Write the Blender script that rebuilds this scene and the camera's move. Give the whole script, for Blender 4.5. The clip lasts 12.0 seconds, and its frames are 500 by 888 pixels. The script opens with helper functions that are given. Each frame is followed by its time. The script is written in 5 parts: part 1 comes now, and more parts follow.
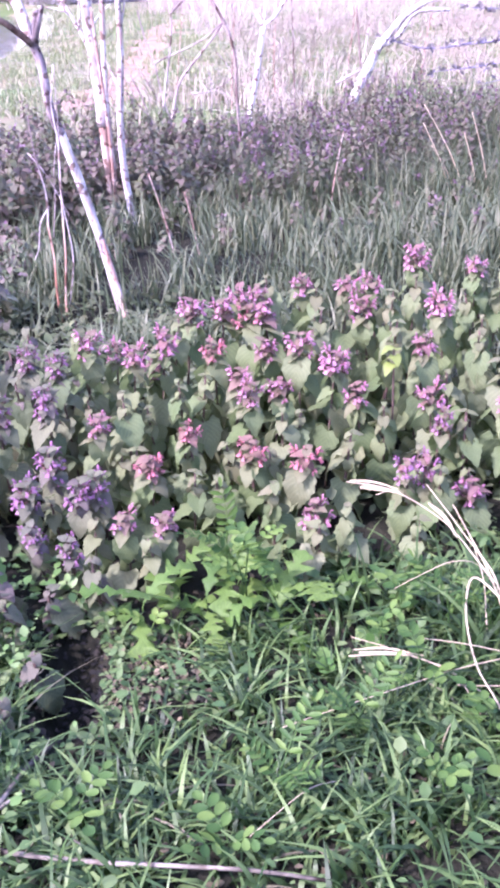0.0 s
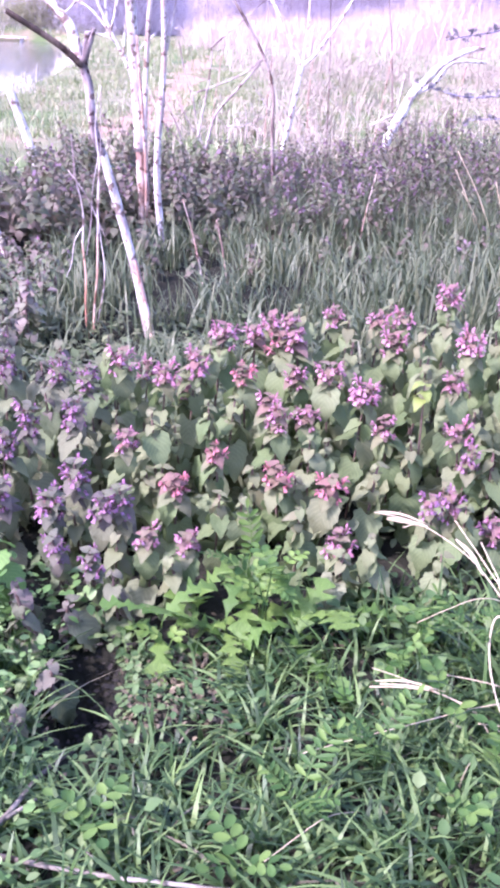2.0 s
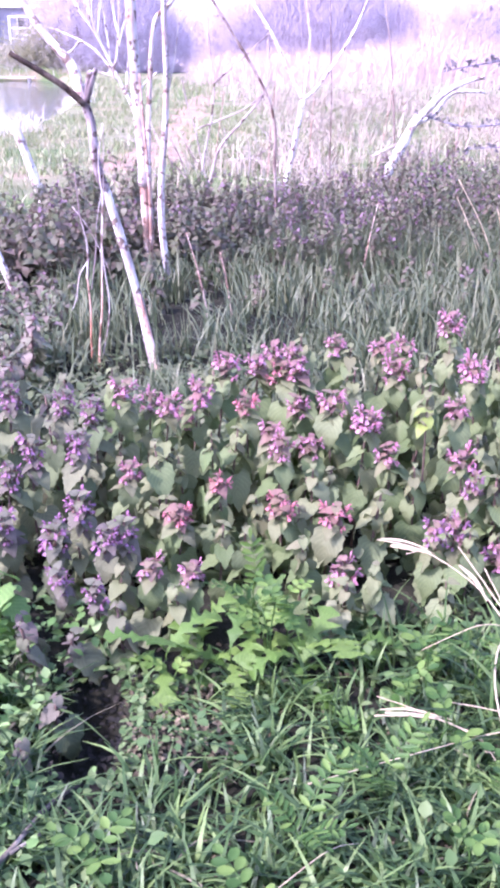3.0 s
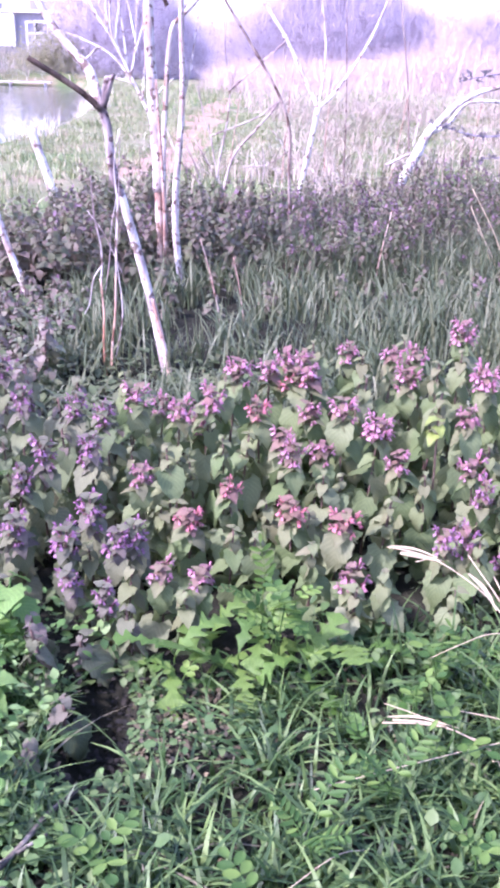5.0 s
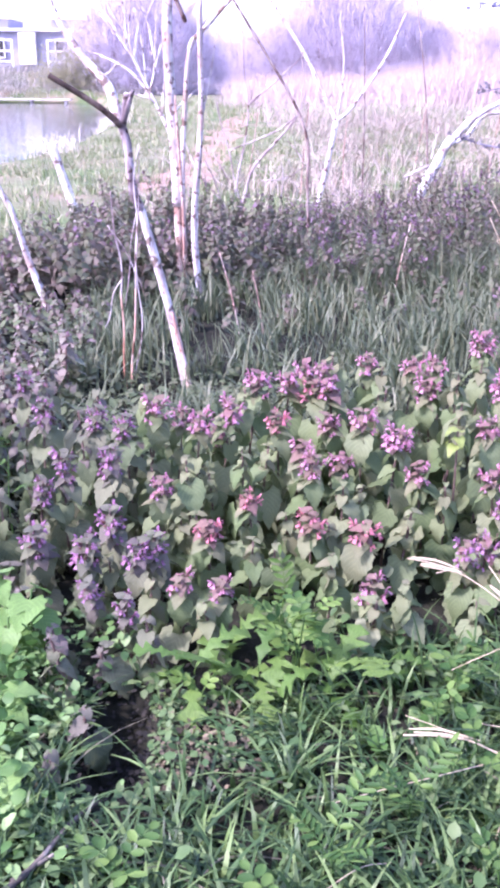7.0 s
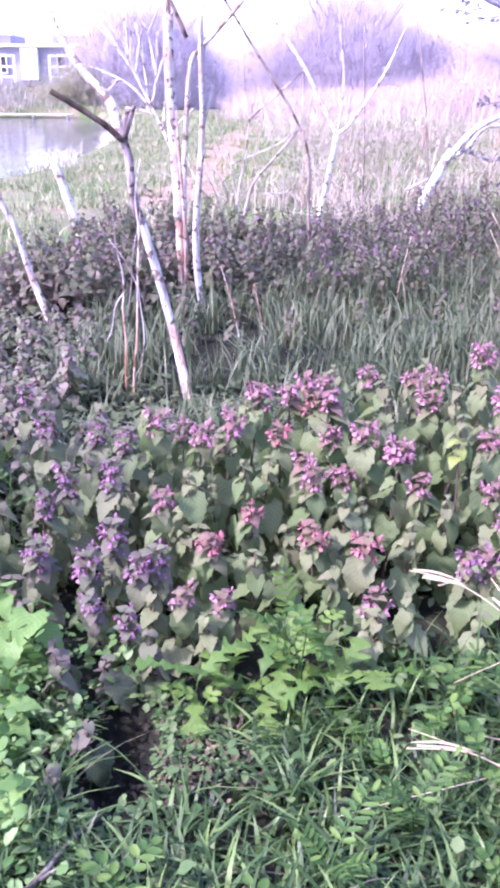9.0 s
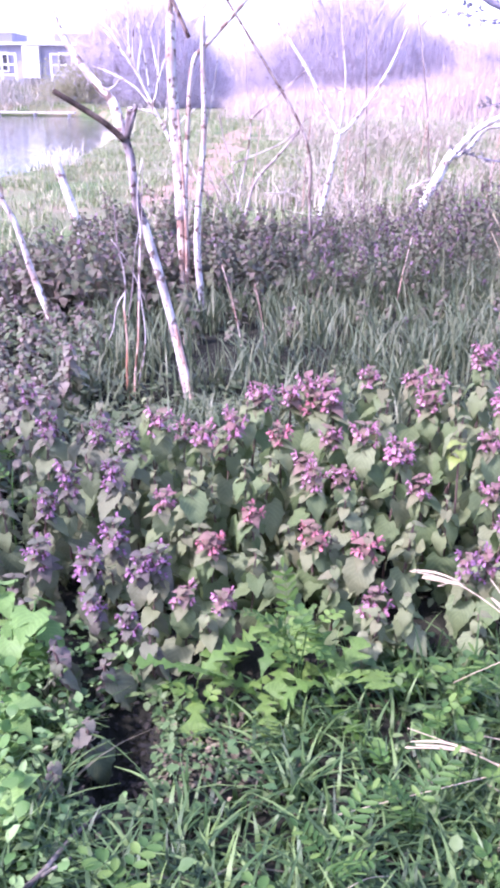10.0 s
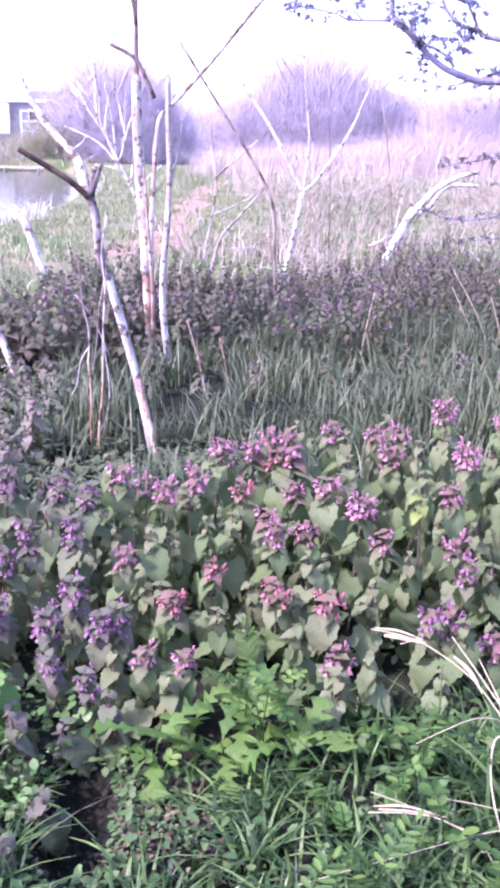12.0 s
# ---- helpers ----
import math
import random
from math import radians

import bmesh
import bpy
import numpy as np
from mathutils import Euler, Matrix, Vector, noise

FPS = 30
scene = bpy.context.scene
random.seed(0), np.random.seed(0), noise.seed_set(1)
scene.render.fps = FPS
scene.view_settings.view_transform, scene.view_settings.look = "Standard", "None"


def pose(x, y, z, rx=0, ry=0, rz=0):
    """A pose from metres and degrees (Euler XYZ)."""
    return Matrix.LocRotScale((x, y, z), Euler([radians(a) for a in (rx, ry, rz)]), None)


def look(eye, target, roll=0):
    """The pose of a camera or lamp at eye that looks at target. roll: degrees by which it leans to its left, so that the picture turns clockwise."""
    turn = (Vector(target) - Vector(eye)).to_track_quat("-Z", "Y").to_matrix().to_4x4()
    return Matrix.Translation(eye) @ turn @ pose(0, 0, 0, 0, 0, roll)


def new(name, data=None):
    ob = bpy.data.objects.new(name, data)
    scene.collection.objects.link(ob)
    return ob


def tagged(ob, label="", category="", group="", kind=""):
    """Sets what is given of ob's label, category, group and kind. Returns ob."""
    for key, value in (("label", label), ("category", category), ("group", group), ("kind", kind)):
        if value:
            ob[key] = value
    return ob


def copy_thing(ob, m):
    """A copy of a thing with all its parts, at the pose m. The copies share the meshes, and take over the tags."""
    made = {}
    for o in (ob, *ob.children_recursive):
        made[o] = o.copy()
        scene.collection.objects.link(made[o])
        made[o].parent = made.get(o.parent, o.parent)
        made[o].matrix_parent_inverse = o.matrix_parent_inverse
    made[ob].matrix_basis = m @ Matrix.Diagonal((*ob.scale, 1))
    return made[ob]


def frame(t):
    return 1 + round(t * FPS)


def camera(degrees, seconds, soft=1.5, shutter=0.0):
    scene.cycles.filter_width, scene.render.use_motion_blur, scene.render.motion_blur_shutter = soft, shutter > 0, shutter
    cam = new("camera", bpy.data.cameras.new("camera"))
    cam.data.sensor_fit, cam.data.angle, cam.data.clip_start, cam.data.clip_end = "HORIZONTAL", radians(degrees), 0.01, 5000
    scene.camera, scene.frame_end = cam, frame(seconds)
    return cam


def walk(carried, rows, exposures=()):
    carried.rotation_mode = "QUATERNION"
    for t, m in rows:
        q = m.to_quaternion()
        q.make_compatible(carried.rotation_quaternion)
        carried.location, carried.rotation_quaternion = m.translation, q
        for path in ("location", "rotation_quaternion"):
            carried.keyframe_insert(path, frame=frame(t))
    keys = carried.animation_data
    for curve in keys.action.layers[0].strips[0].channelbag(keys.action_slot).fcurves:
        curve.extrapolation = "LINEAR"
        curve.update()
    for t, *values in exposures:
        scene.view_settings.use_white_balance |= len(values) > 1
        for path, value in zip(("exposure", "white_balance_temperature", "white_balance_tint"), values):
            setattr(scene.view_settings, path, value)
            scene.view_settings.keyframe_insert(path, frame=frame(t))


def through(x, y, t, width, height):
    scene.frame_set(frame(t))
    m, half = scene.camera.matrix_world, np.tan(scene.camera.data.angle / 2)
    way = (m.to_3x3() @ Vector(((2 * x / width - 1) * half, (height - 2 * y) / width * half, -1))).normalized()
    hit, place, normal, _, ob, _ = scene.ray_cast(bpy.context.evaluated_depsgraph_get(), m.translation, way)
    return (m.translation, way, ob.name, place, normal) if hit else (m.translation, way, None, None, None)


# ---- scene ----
cam = camera(31.0, 12.0, soft=3.9)

PATH = [
    (0, (0.0298, -0.0216, 0.7526), (0.129, 1.7556, -0.1595), -1.83),
    (0.5, (0.0011, -0.0009, 0.7193), (0.1777, 1.7663, -0.2004), 4.9),
    (1, (0.0018, -0.0238, 0.7416), (0.1419, 1.7405, -0.1899), 2.39),
    (1.5, (0.01, -0.0232, 0.7385), (0.0935, 1.7665, -0.1504), 0.73),
    (2, (-0.0033, -0.0257, 0.7401), (0.0878, 1.7848, -0.1048), 2.02),
    (2.5, (0.0096, -0.0186, 0.736), (0.0942, 1.8161, -0.0556), 0.35),
    (3, (0.0083, -0.0304, 0.7421), (0.0748, 1.8077, -0.0434), 0.68),
    (5, (0.0052, -0.0342, 0.7422), (0.0513, 1.8099, -0.0307), 1.36),
    (5.5, (0.0136, -0.0374, 0.7428), (0.0383, 1.8079, -0.0281), 0.43),
    (6, (0.0043, -0.0346, 0.7409), (0.0395, 1.8169, -0.0146), 1.52),
    (6.5, (-0.0004, -0.0284, 0.7346), (0.0351, 1.8271, -0.0111), 1.98),
    (7, (0.0063, -0.0369, 0.7417), (0.0074, 1.8183, -0.0056), 0.58),
    (7.5, (0.0084, -0.0363, 0.7412), (0.0081, 1.8237, 0.0059), 0.54),
    (9.5, (0.0063, -0.0407, 0.7447), (0.0023, 1.8246, 0.0229), 0.31),
    (10, (0.0051, -0.0432, 0.7463), (0.0019, 1.8212, 0.0227), 0.6),
    (10.5, (0.0016, -0.0386, 0.7423), (0.0043, 1.83, 0.0294), 0.97),
    (11, (0.0126, -0.0446, 0.7481), (0.0004, 1.8208, 0.0268), -0.71),
    (11.5, (0.0214, -0.0392, 0.7512), (-0.0019, 1.8316, 0.0442), -2.29),
    (12, (0.0153, -0.0367, 0.7533), (0.0807, 1.8646, 0.136), 1.07),
]
walk(cam, [(t, look(eye, target, roll)) for t, eye, target, roll in PATH], [(0, 2.40, 5640, 53.5), (3, 2.42, 5610, 51.5), (5, 2.30, 5590, 49.5), (7, 2.28, 5590, 49.5), (9.5, 2.27, 5590, 49.5), (10.5, 2.26, 5590, 49.5), (11, 2.16, 5580, 49.5), (11.5, 2.13, 5575, 49.5), (12, 2.13, 5575, 49.5)])

# ---- light ----
SUN_TO = Vector((-0.62, -0.30, 0.72)).normalized()
elev, azim = math.asin(SUN_TO.z), math.atan2(SUN_TO.x, SUN_TO.y)
world = bpy.data.worlds.new("sky")
world.use_nodes = True
scene.world = world
wn = world.node_tree.nodes
sky = wn.new("ShaderNodeTexSky")
sky.sky_type, sky.sun_disc = "NISHITA", False
sky.sun_elevation, sky.sun_rotation = elev, azim
sky.dust_density = 2.0
world.node_tree.links.new(sky.outputs[0], wn["Background"].inputs[0])
wn["Background"].inputs[1].default_value = 0.15
sun = new("sun", bpy.data.lights.new("sun", "SUN"))
sun.data.energy, sun.data.angle, sun.data.color = 2.0, radians(2.0), (1.0, 0.95, 0.88)
sun.matrix_world = look(SUN_TO * 50, (0, 0, 0))


# ---- materials ----
class Nodes:
    """A small node graph builder round one Principled material."""

    def __init__(self, name, rough=0.6, metal=0.0, spec=0.4):
        self.mat = bpy.data.materials.new(name)
        self.mat.use_nodes = True
        self.tree = self.mat.node_tree
        self.bsdf = self.tree.nodes["Principled BSDF"]
        self.out = self.tree.nodes["Material Output"]
        self.bsdf.inputs["Roughness"].default_value = rough
        self.bsdf.inputs["Metallic"].default_value = metal
        self.bsdf.inputs["Specular IOR Level"].default_value = spec

    def node(self, kind, **values):
        n = self.tree.nodes.new(kind)
        for key, value in values.items():
            n.inputs[key].default_value = value
        return n

    def link(self, a, b):
        self.tree.links.new(a, b)

    def noise(self, scale, detail=4, coord="Object"):
        c = self.node("ShaderNodeTexCoord")
        n = self.node("ShaderNodeTexNoise", Scale=scale, Detail=detail)
        self.link(c.outputs[coord], n.inputs["Vector"])
        return n.outputs["Fac"]

    def ramp(self, fac, stops):
        r = self.node("ShaderNodeValToRGB")
        el = r.color_ramp.elements
        while len(el) < len(stops):
            el.new(0.5)
        for e, (p, c) in zip(el, stops):
            e.position, e.color = p, (*c, 1)
        self.link(fac, r.inputs[0])
        return r.outputs[0]

    def mix(self, fac, a, b, how="MIX"):
        m = self.tree.nodes.new("ShaderNodeMix")
        m.data_type, m.blend_type = "RGBA", how
        for sock, v in ((m.inputs[0], fac), (m.inputs[6], a), (m.inputs[7], b)):
            if isinstance(v, bpy.types.NodeSocket):
                self.link(v, sock)
            elif isinstance(v, tuple):
                sock.default_value = (*v, 1)
            else:
                sock.default_value = v
        return m.outputs[2]

    def bump(self, height, strength=0.3, distance=0.002):
        b = self.node("ShaderNodeBump", Strength=strength, Distance=distance)
        self.link(height, b.inputs["Height"])
        self.link(b.outputs[0], self.bsdf.inputs["Normal"])

    def colour(self, socket, through=0.0):
        """Base colour, and how much light a thin leaf lets through."""
        self.link(socket, self.bsdf.inputs["Base Color"])
        if through:
            t = self.node("ShaderNodeBsdfTranslucent")
            self.link(socket, t.inputs["Color"])
            m = self.node("ShaderNodeMixShader", Fac=through)
            self.link(self.bsdf.outputs[0], m.inputs[1])
            self.link(t.outputs[0], m.inputs[2])
            self.link(m.outputs[0], self.out.inputs["Surface"])
        return self.mat


def leaf_material(name, a, b, c, through=0.3, rough=0.55, island=False, veins=True, scale=60):
    """Leaf tissue: three tones that vary leaf by leaf and blotch by blotch, with paler veins."""
    g = Nodes(name, rough, 0, 0.35)
    if island:
        rnd = g.node("ShaderNodeNewGeometry").outputs["Random Per Island"]
    else:
        rnd = g.node("ShaderNodeObjectInfo").outputs["Random"]
    base = g.ramp(rnd, [(0.0, a), (0.5, b), (1.0, c)])
    blot = g.noise(scale, 3)
    base = g.mix(blot, g.mix(1.0, base, (0.85, 0.86, 0.85), "MULTIPLY"), g.mix(1.0, base, (1.25, 1.22, 1.15), "MULTIPLY"))
    if veins:
        uv = g.node("ShaderNodeUVMap")
        sep = g.node("ShaderNodeSeparateXYZ")
        g.link(uv.outputs[0], sep.inputs[0])
        m1 = g.node("ShaderNodeMath")
        m1.operation = "ABSOLUTE"
        g.link(sep.outputs[0], m1.inputs[0])
        m2 = g.node("ShaderNodeMath")
        m2.operation = "MULTIPLY_ADD"
        g.link(m1.outputs[0], m2.inputs[0])
        m2.inputs[1].default_value = -0.45
        g.link(sep.outputs[1], m2.inputs[2])
        m3 = g.node("ShaderNodeMath")
        m3.operation = "PINGPONG"
        g.link(m2.outputs[0], m3.inputs[0])
        m3.inputs[1].default_value = 0.07
        vein = g.ramp(m3.outputs[0], [(0.0, (1, 1, 1)), (0.03, (0, 0, 0))])
        base = g.mix(g.mix(0.5, (0, 0, 0), vein), base, g.mix(1.0, base, (1.5, 1.45, 1.4), "MULTIPLY"))
        h = g.node("ShaderNodeMath")
        h.operation = "ADD"
        g.link(m3.outputs[0], h.inputs[0])
        g.link(g.noise(120, 2), h.inputs[1])
        g.bump(h.outputs[0], 0.5, 0.003)
    return g.colour(base, through)


def bark_material(name, a, b, c, scale=40, rust=None):
    """Bark in three tones, with long stains, dark knots and a fine grain."""
    g = Nodes(name, 0.85, 0, 0.2)
    co = g.node("ShaderNodeTexCoord")
    mp = g.node("ShaderNodeMapping")
    mp.inputs["Scale"].default_value = (1, 1, 0.3)
    g.link(co.outputs["Object"], mp.inputs[0])
    n = g.node("ShaderNodeTexNoise", Scale=scale, Detail=6)
    g.link(mp.outputs[0], n.inputs["Vector"])
    fine = g.node("ShaderNodeTexNoise", Scale=scale * 6, Detail=4)
    g.link(mp.outputs[0], fine.inputs["Vector"])
    base = g.ramp(n.outputs[0], [(0.40, a), (0.51, b), (0.63, c)])
    if rust:
        stain = g.ramp(g.noise(16, 4), [(0.54, (0, 0, 0)), (0.68, (1, 1, 1))])
        base = g.mix(g.mix(0.45, (0, 0, 0), stain), base, rust)
    knots = g.ramp(g.noise(scale * 1.3, 2), [(0.57, (0, 0, 0)), (0.64, (1, 1, 1))])
    base = g.mix(knots, base, g.mix(1.0, base, (0.32, 0.25, 0.22), "MULTIPLY"))
    base = g.mix(fine.outputs[0], g.mix(1.0, base, (0.6, 0.58, 0.55), "MULTIPLY"), g.mix(1.0, base, (1.25, 1.25, 1.25), "MULTIPLY"))
    g.bump(fine.outputs[0], 0.7, 0.003)
    return g.colour(base)


def mottled(name, a, b, scale=5, rough=0.8, fine=0.35):
    g = Nodes(name, rough, 0, 0.25)
    base = g.ramp(g.noise(scale, 5), [(0.35, a), (0.65, b)])
    f = g.noise(scale * 13, 4)
    base = g.mix(f, g.mix(fine, base, g.mix(1.0, base, (0.5, 0.5, 0.5), "MULTIPLY")), base)
    g.bump(f, 0.4, 0.004)
    return g.colour(base)


M_NETTLE = leaf_material("nettle_leaf", (0.112, 0.168, 0.066), (0.152, 0.203, 0.09), (0.188, 0.213, 0.115), 0.42, 0.65)
M_DULL = leaf_material("dull_nettle_leaf", (0.108, 0.152, 0.072), (0.148, 0.18, 0.094), (0.17, 0.18, 0.112), 0.42, 0.75)
M_TOP = leaf_material("nettle_top_leaf", (0.16, 0.12, 0.085), (0.20, 0.11, 0.11), (0.16, 0.155, 0.085), 0.3, 0.7)
# Purplish leaf, kept darker: shade over the far bed is put in.
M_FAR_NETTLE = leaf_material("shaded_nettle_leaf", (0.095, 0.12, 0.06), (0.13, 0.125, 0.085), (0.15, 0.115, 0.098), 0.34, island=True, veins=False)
M_TOP_VIOLET = leaf_material("violet_top_leaf", (0.105, 0.115, 0.075), (0.12, 0.10, 0.088), (0.115, 0.13, 0.075), 0.3, 0.75)
M_TOP_GREEN = leaf_material("green_top_leaf", (0.13, 0.165, 0.075), (0.16, 0.165, 0.09), (0.15, 0.185, 0.085), 0.35, 0.7)
M_TOP_RED = leaf_material("rose_top_leaf", (0.165, 0.12, 0.085), (0.185, 0.105, 0.09), (0.16, 0.15, 0.085), 0.3, 0.75)
M_STEM = mottled("nettle_stem", (0.10, 0.07, 0.05), (0.16, 0.10, 0.09), 40)
M_CALYX = leaf_material("brown_calyx", (0.10, 0.05, 0.04), (0.14, 0.07, 0.055), (0.11, 0.09, 0.05), 0.15, island=True, veins=False)
M_PETAL = leaf_material("pink_petal", (0.34, 0.12, 0.18), (0.50, 0.29, 0.40), (0.29, 0.11, 0.16), 0.3, island=True, veins=False)
# Violet petals; on the left heads they paint in a bluish lens cast.
M_VIOLET = leaf_material("violet_flower", (0.20, 0.085, 0.14), (0.36, 0.20, 0.34), (0.23, 0.09, 0.17), 0.3, island=True, veins=False)
M_ROSE = leaf_material("rose_flower", (0.40, 0.105, 0.13), (0.52, 0.24, 0.28), (0.36, 0.105, 0.14), 0.3, island=True, veins=False)
M_PETAL_FAR = leaf_material("violet_petal", (0.16, 0.095, 0.13), (0.23, 0.15, 0.195), (0.17, 0.115, 0.16), 0.3, island=True, veins=False)
M_GRASS = leaf_material("grass_blade", (0.022, 0.05, 0.015), (0.048, 0.102, 0.029), (0.155, 0.24, 0.078), 0.35, 0.45, island=True, veins=False, scale=8)
M_GRASS_GREY = leaf_material("grey_green_grass_blade", (0.068, 0.10, 0.05), (0.10, 0.128, 0.068), (0.158, 0.176, 0.10), 0.25, 0.5, island=True, veins=False, scale=8)
M_MEADOW = leaf_material("meadow_blade", (0.115, 0.18, 0.066), (0.21, 0.245, 0.12), (0.40, 0.36, 0.26), 0.3, island=True, veins=False, scale=3)
M_STRAW = leaf_material("straw", (0.40, 0.32, 0.20), (0.48, 0.40, 0.28), (0.56, 0.49, 0.38), 0.2, island=True, veins=False, scale=20)
M_DRY = leaf_material("dry_stalk", (0.17, 0.155, 0.115), (0.29, 0.24, 0.19), (0.47, 0.41, 0.35), 0.2, island=True, veins=False, scale=6)
M_REED = leaf_material("dry_reed", (0.37, 0.295, 0.28), (0.47, 0.385, 0.365), (0.56, 0.475, 0.445), 0.2, island=True, veins=False, scale=1)
M_SCRUB = leaf_material("bank_scrub", (0.25, 0.25, 0.21), (0.31, 0.30, 0.26), (0.37, 0.34, 0.31), 0.2, island=True, veins=False, scale=1)
M_PALE_REED = leaf_material("pale_reed", (0.52, 0.47, 0.40), (0.62, 0.58, 0.51), (0.70, 0.67, 0.60), 0.2, island=True, veins=False, scale=2)
M_THORN = leaf_material("dark_young_leaf", (0.11, 0.105, 0.12), (0.15, 0.14, 0.16), (0.18, 0.165, 0.17), 0.2, island=True, veins=False)
M_WITHERED = leaf_material("withered_blade", (0.09, 0.085, 0.05), (0.15, 0.14, 0.085), (0.22, 0.205, 0.135), 0.2, island=True, veins=False, scale=10)
M_VETCH = leaf_material("vetch_leaflet", (0.026, 0.075, 0.014), (0.05, 0.12, 0.024), (0.11, 0.19, 0.04), 0.35, 0.6, island=True, veins=False)
M_LOBED = leaf_material("lobed_leaf", (0.046, 0.108, 0.02), (0.072, 0.152, 0.028), (0.122, 0.208, 0.042), 0.42)
M_LOBED_PLAIN = leaf_material("young_leaflet", (0.09, 0.18, 0.032), (0.12, 0.215, 0.04), (0.16, 0.255, 0.06), 0.4, island=True, veins=False)
M_LITTER = leaf_material("dead_leaf_litter", (0.045, 0.038, 0.02), (0.08, 0.068, 0.038), (0.17, 0.145, 0.09), 0.05, 0.9, island=True, veins=False)
M_UNDER = leaf_material("undergrowth_leaf", (0.085, 0.125, 0.055), (0.115, 0.15, 0.072), (0.14, 0.16, 0.09), 0.4, 0.7, island=True, veins=False)
# Seedling green, brightened: pale haze is put into the leaf colour.
M_HAZE_BRIGHT = leaf_material("haze_bright_leaf", (0.08, 0.18, 0.045), (0.15, 0.27, 0.08), (0.24, 0.36, 0.14), 0.4, island=True, veins=False)
# Near-black litter: the shade of the hollow is put into the leaf colour.
M_SHADE_LITTER = leaf_material("shade_dark_leaf", (0.008, 0.009, 0.006), (0.012, 0.012, 0.009), (0.026, 0.024, 0.017), 0.05, 0.9, island=True, veins=False)
# Sunlight on the broad leaves is put into this bright base green.
M_BROAD = leaf_material("broad_sunlit_leaf", (0.115, 0.225, 0.055), (0.155, 0.275, 0.075), (0.19, 0.31, 0.105), 0.42)
M_ROUND = leaf_material("round_leaf", (0.05, 0.135, 0.026), (0.075, 0.17, 0.035), (0.10, 0.195, 0.05), 0.38, veins=False)
M_BARK = bark_material("pale_bark", (0.34, 0.29, 0.28), (0.50, 0.45, 0.43), (0.74, 0.71, 0.68), 45, (0.42, 0.23, 0.15))
M_GREY_BARK = bark_material("grey_violet_bark", (0.12, 0.095, 0.10), (0.22, 0.18, 0.19), (0.40, 0.35, 0.36), 45)
M_BLEACHED = bark_material("bleached_wood", (0.44, 0.38, 0.37), (0.68, 0.64, 0.62), (0.82, 0.80, 0.78), 34)
M_BARK_RED = bark_material("reddish_bark", (0.32, 0.19, 0.15), (0.46, 0.32, 0.26), (0.62, 0.53, 0.47), 40)
M_SHOOT = bark_material("orange_shoot_bark", (0.42, 0.20, 0.13), (0.56, 0.38, 0.29), (0.68, 0.58, 0.52), 18)
M_BARK_PINK = bark_material("grey_pink_bark", (0.30, 0.19, 0.15), (0.48, 0.39, 0.35), (0.66, 0.60, 0.56), 40)
M_DEAD = bark_material("dark_dead_wood", (0.03, 0.022, 0.018), (0.07, 0.05, 0.042), (0.13, 0.10, 0.085), 40)
M_TWIG = bark_material("grey_twig", (0.16, 0.11, 0.10), (0.26, 0.20, 0.18), (0.36, 0.30, 0.27), 30)
M_PALE_TWIG = bark_material("pale_grey_twig", (0.26, 0.20, 0.20), (0.50, 0.44, 0.43), (0.72, 0.68, 0.66), 18)
M_GREY_TWIG = bark_material("grey_pink_twig", (0.22, 0.17, 0.17), (0.36, 0.30, 0.29), (0.52, 0.46, 0.44), 18)
M_STICK = bark_material("dry_stick", (0.07, 0.062, 0.05), (0.15, 0.135, 0.105), (0.27, 0.25, 0.20), 25)
# Violet distance haze is put into the base tones of these twigs.
M_HAZED_SHRUB = bark_material("hazed_far_twigs", (0.52, 0.47, 0.56), (0.59, 0.54, 0.63), (0.66, 0.61, 0.69), 3)
M_LIMB = bark_material("limb_bark", (0.19, 0.175, 0.27), (0.27, 0.25, 0.36), (0.36, 0.33, 0.43), 30)
# Violet lens fringing against the sky is put into the leaf tones.
M_BUD = leaf_material("fringed_young_leaf", (0.17, 0.155, 0.25), (0.22, 0.20, 0.32), (0.21, 0.21, 0.24), 0.4, island=True, veins=False)
M_OLIVE = leaf_material("willow_leaf", (0.27, 0.28, 0.17), (0.33, 0.33, 0.20), (0.36, 0.34, 0.24), 0.45, island=True, veins=False, scale=2)
M_PATH = mottled("bare_path_soil", (0.25, 0.155, 0.105), (0.34, 0.235, 0.17), 3)
M_WHITE = mottled("white_paint", (0.70, 0.70, 0.70), (0.82, 0.82, 0.80), 2, 0.6, 0.1)
# Haze across the pond is put into this pale violet-grey wall tone.
M_WALL = mottled("hazed_grey_plaster", (0.31, 0.30, 0.37), (0.38, 0.37, 0.44), 1.5)
M_GLASS = Nodes("window_glass", 0.05, 0, 0.5).mat
M_GLASS.node_tree.nodes["Principled BSDF"].inputs["Base Color"].default_value = (0.03, 0.035, 0.045, 1)


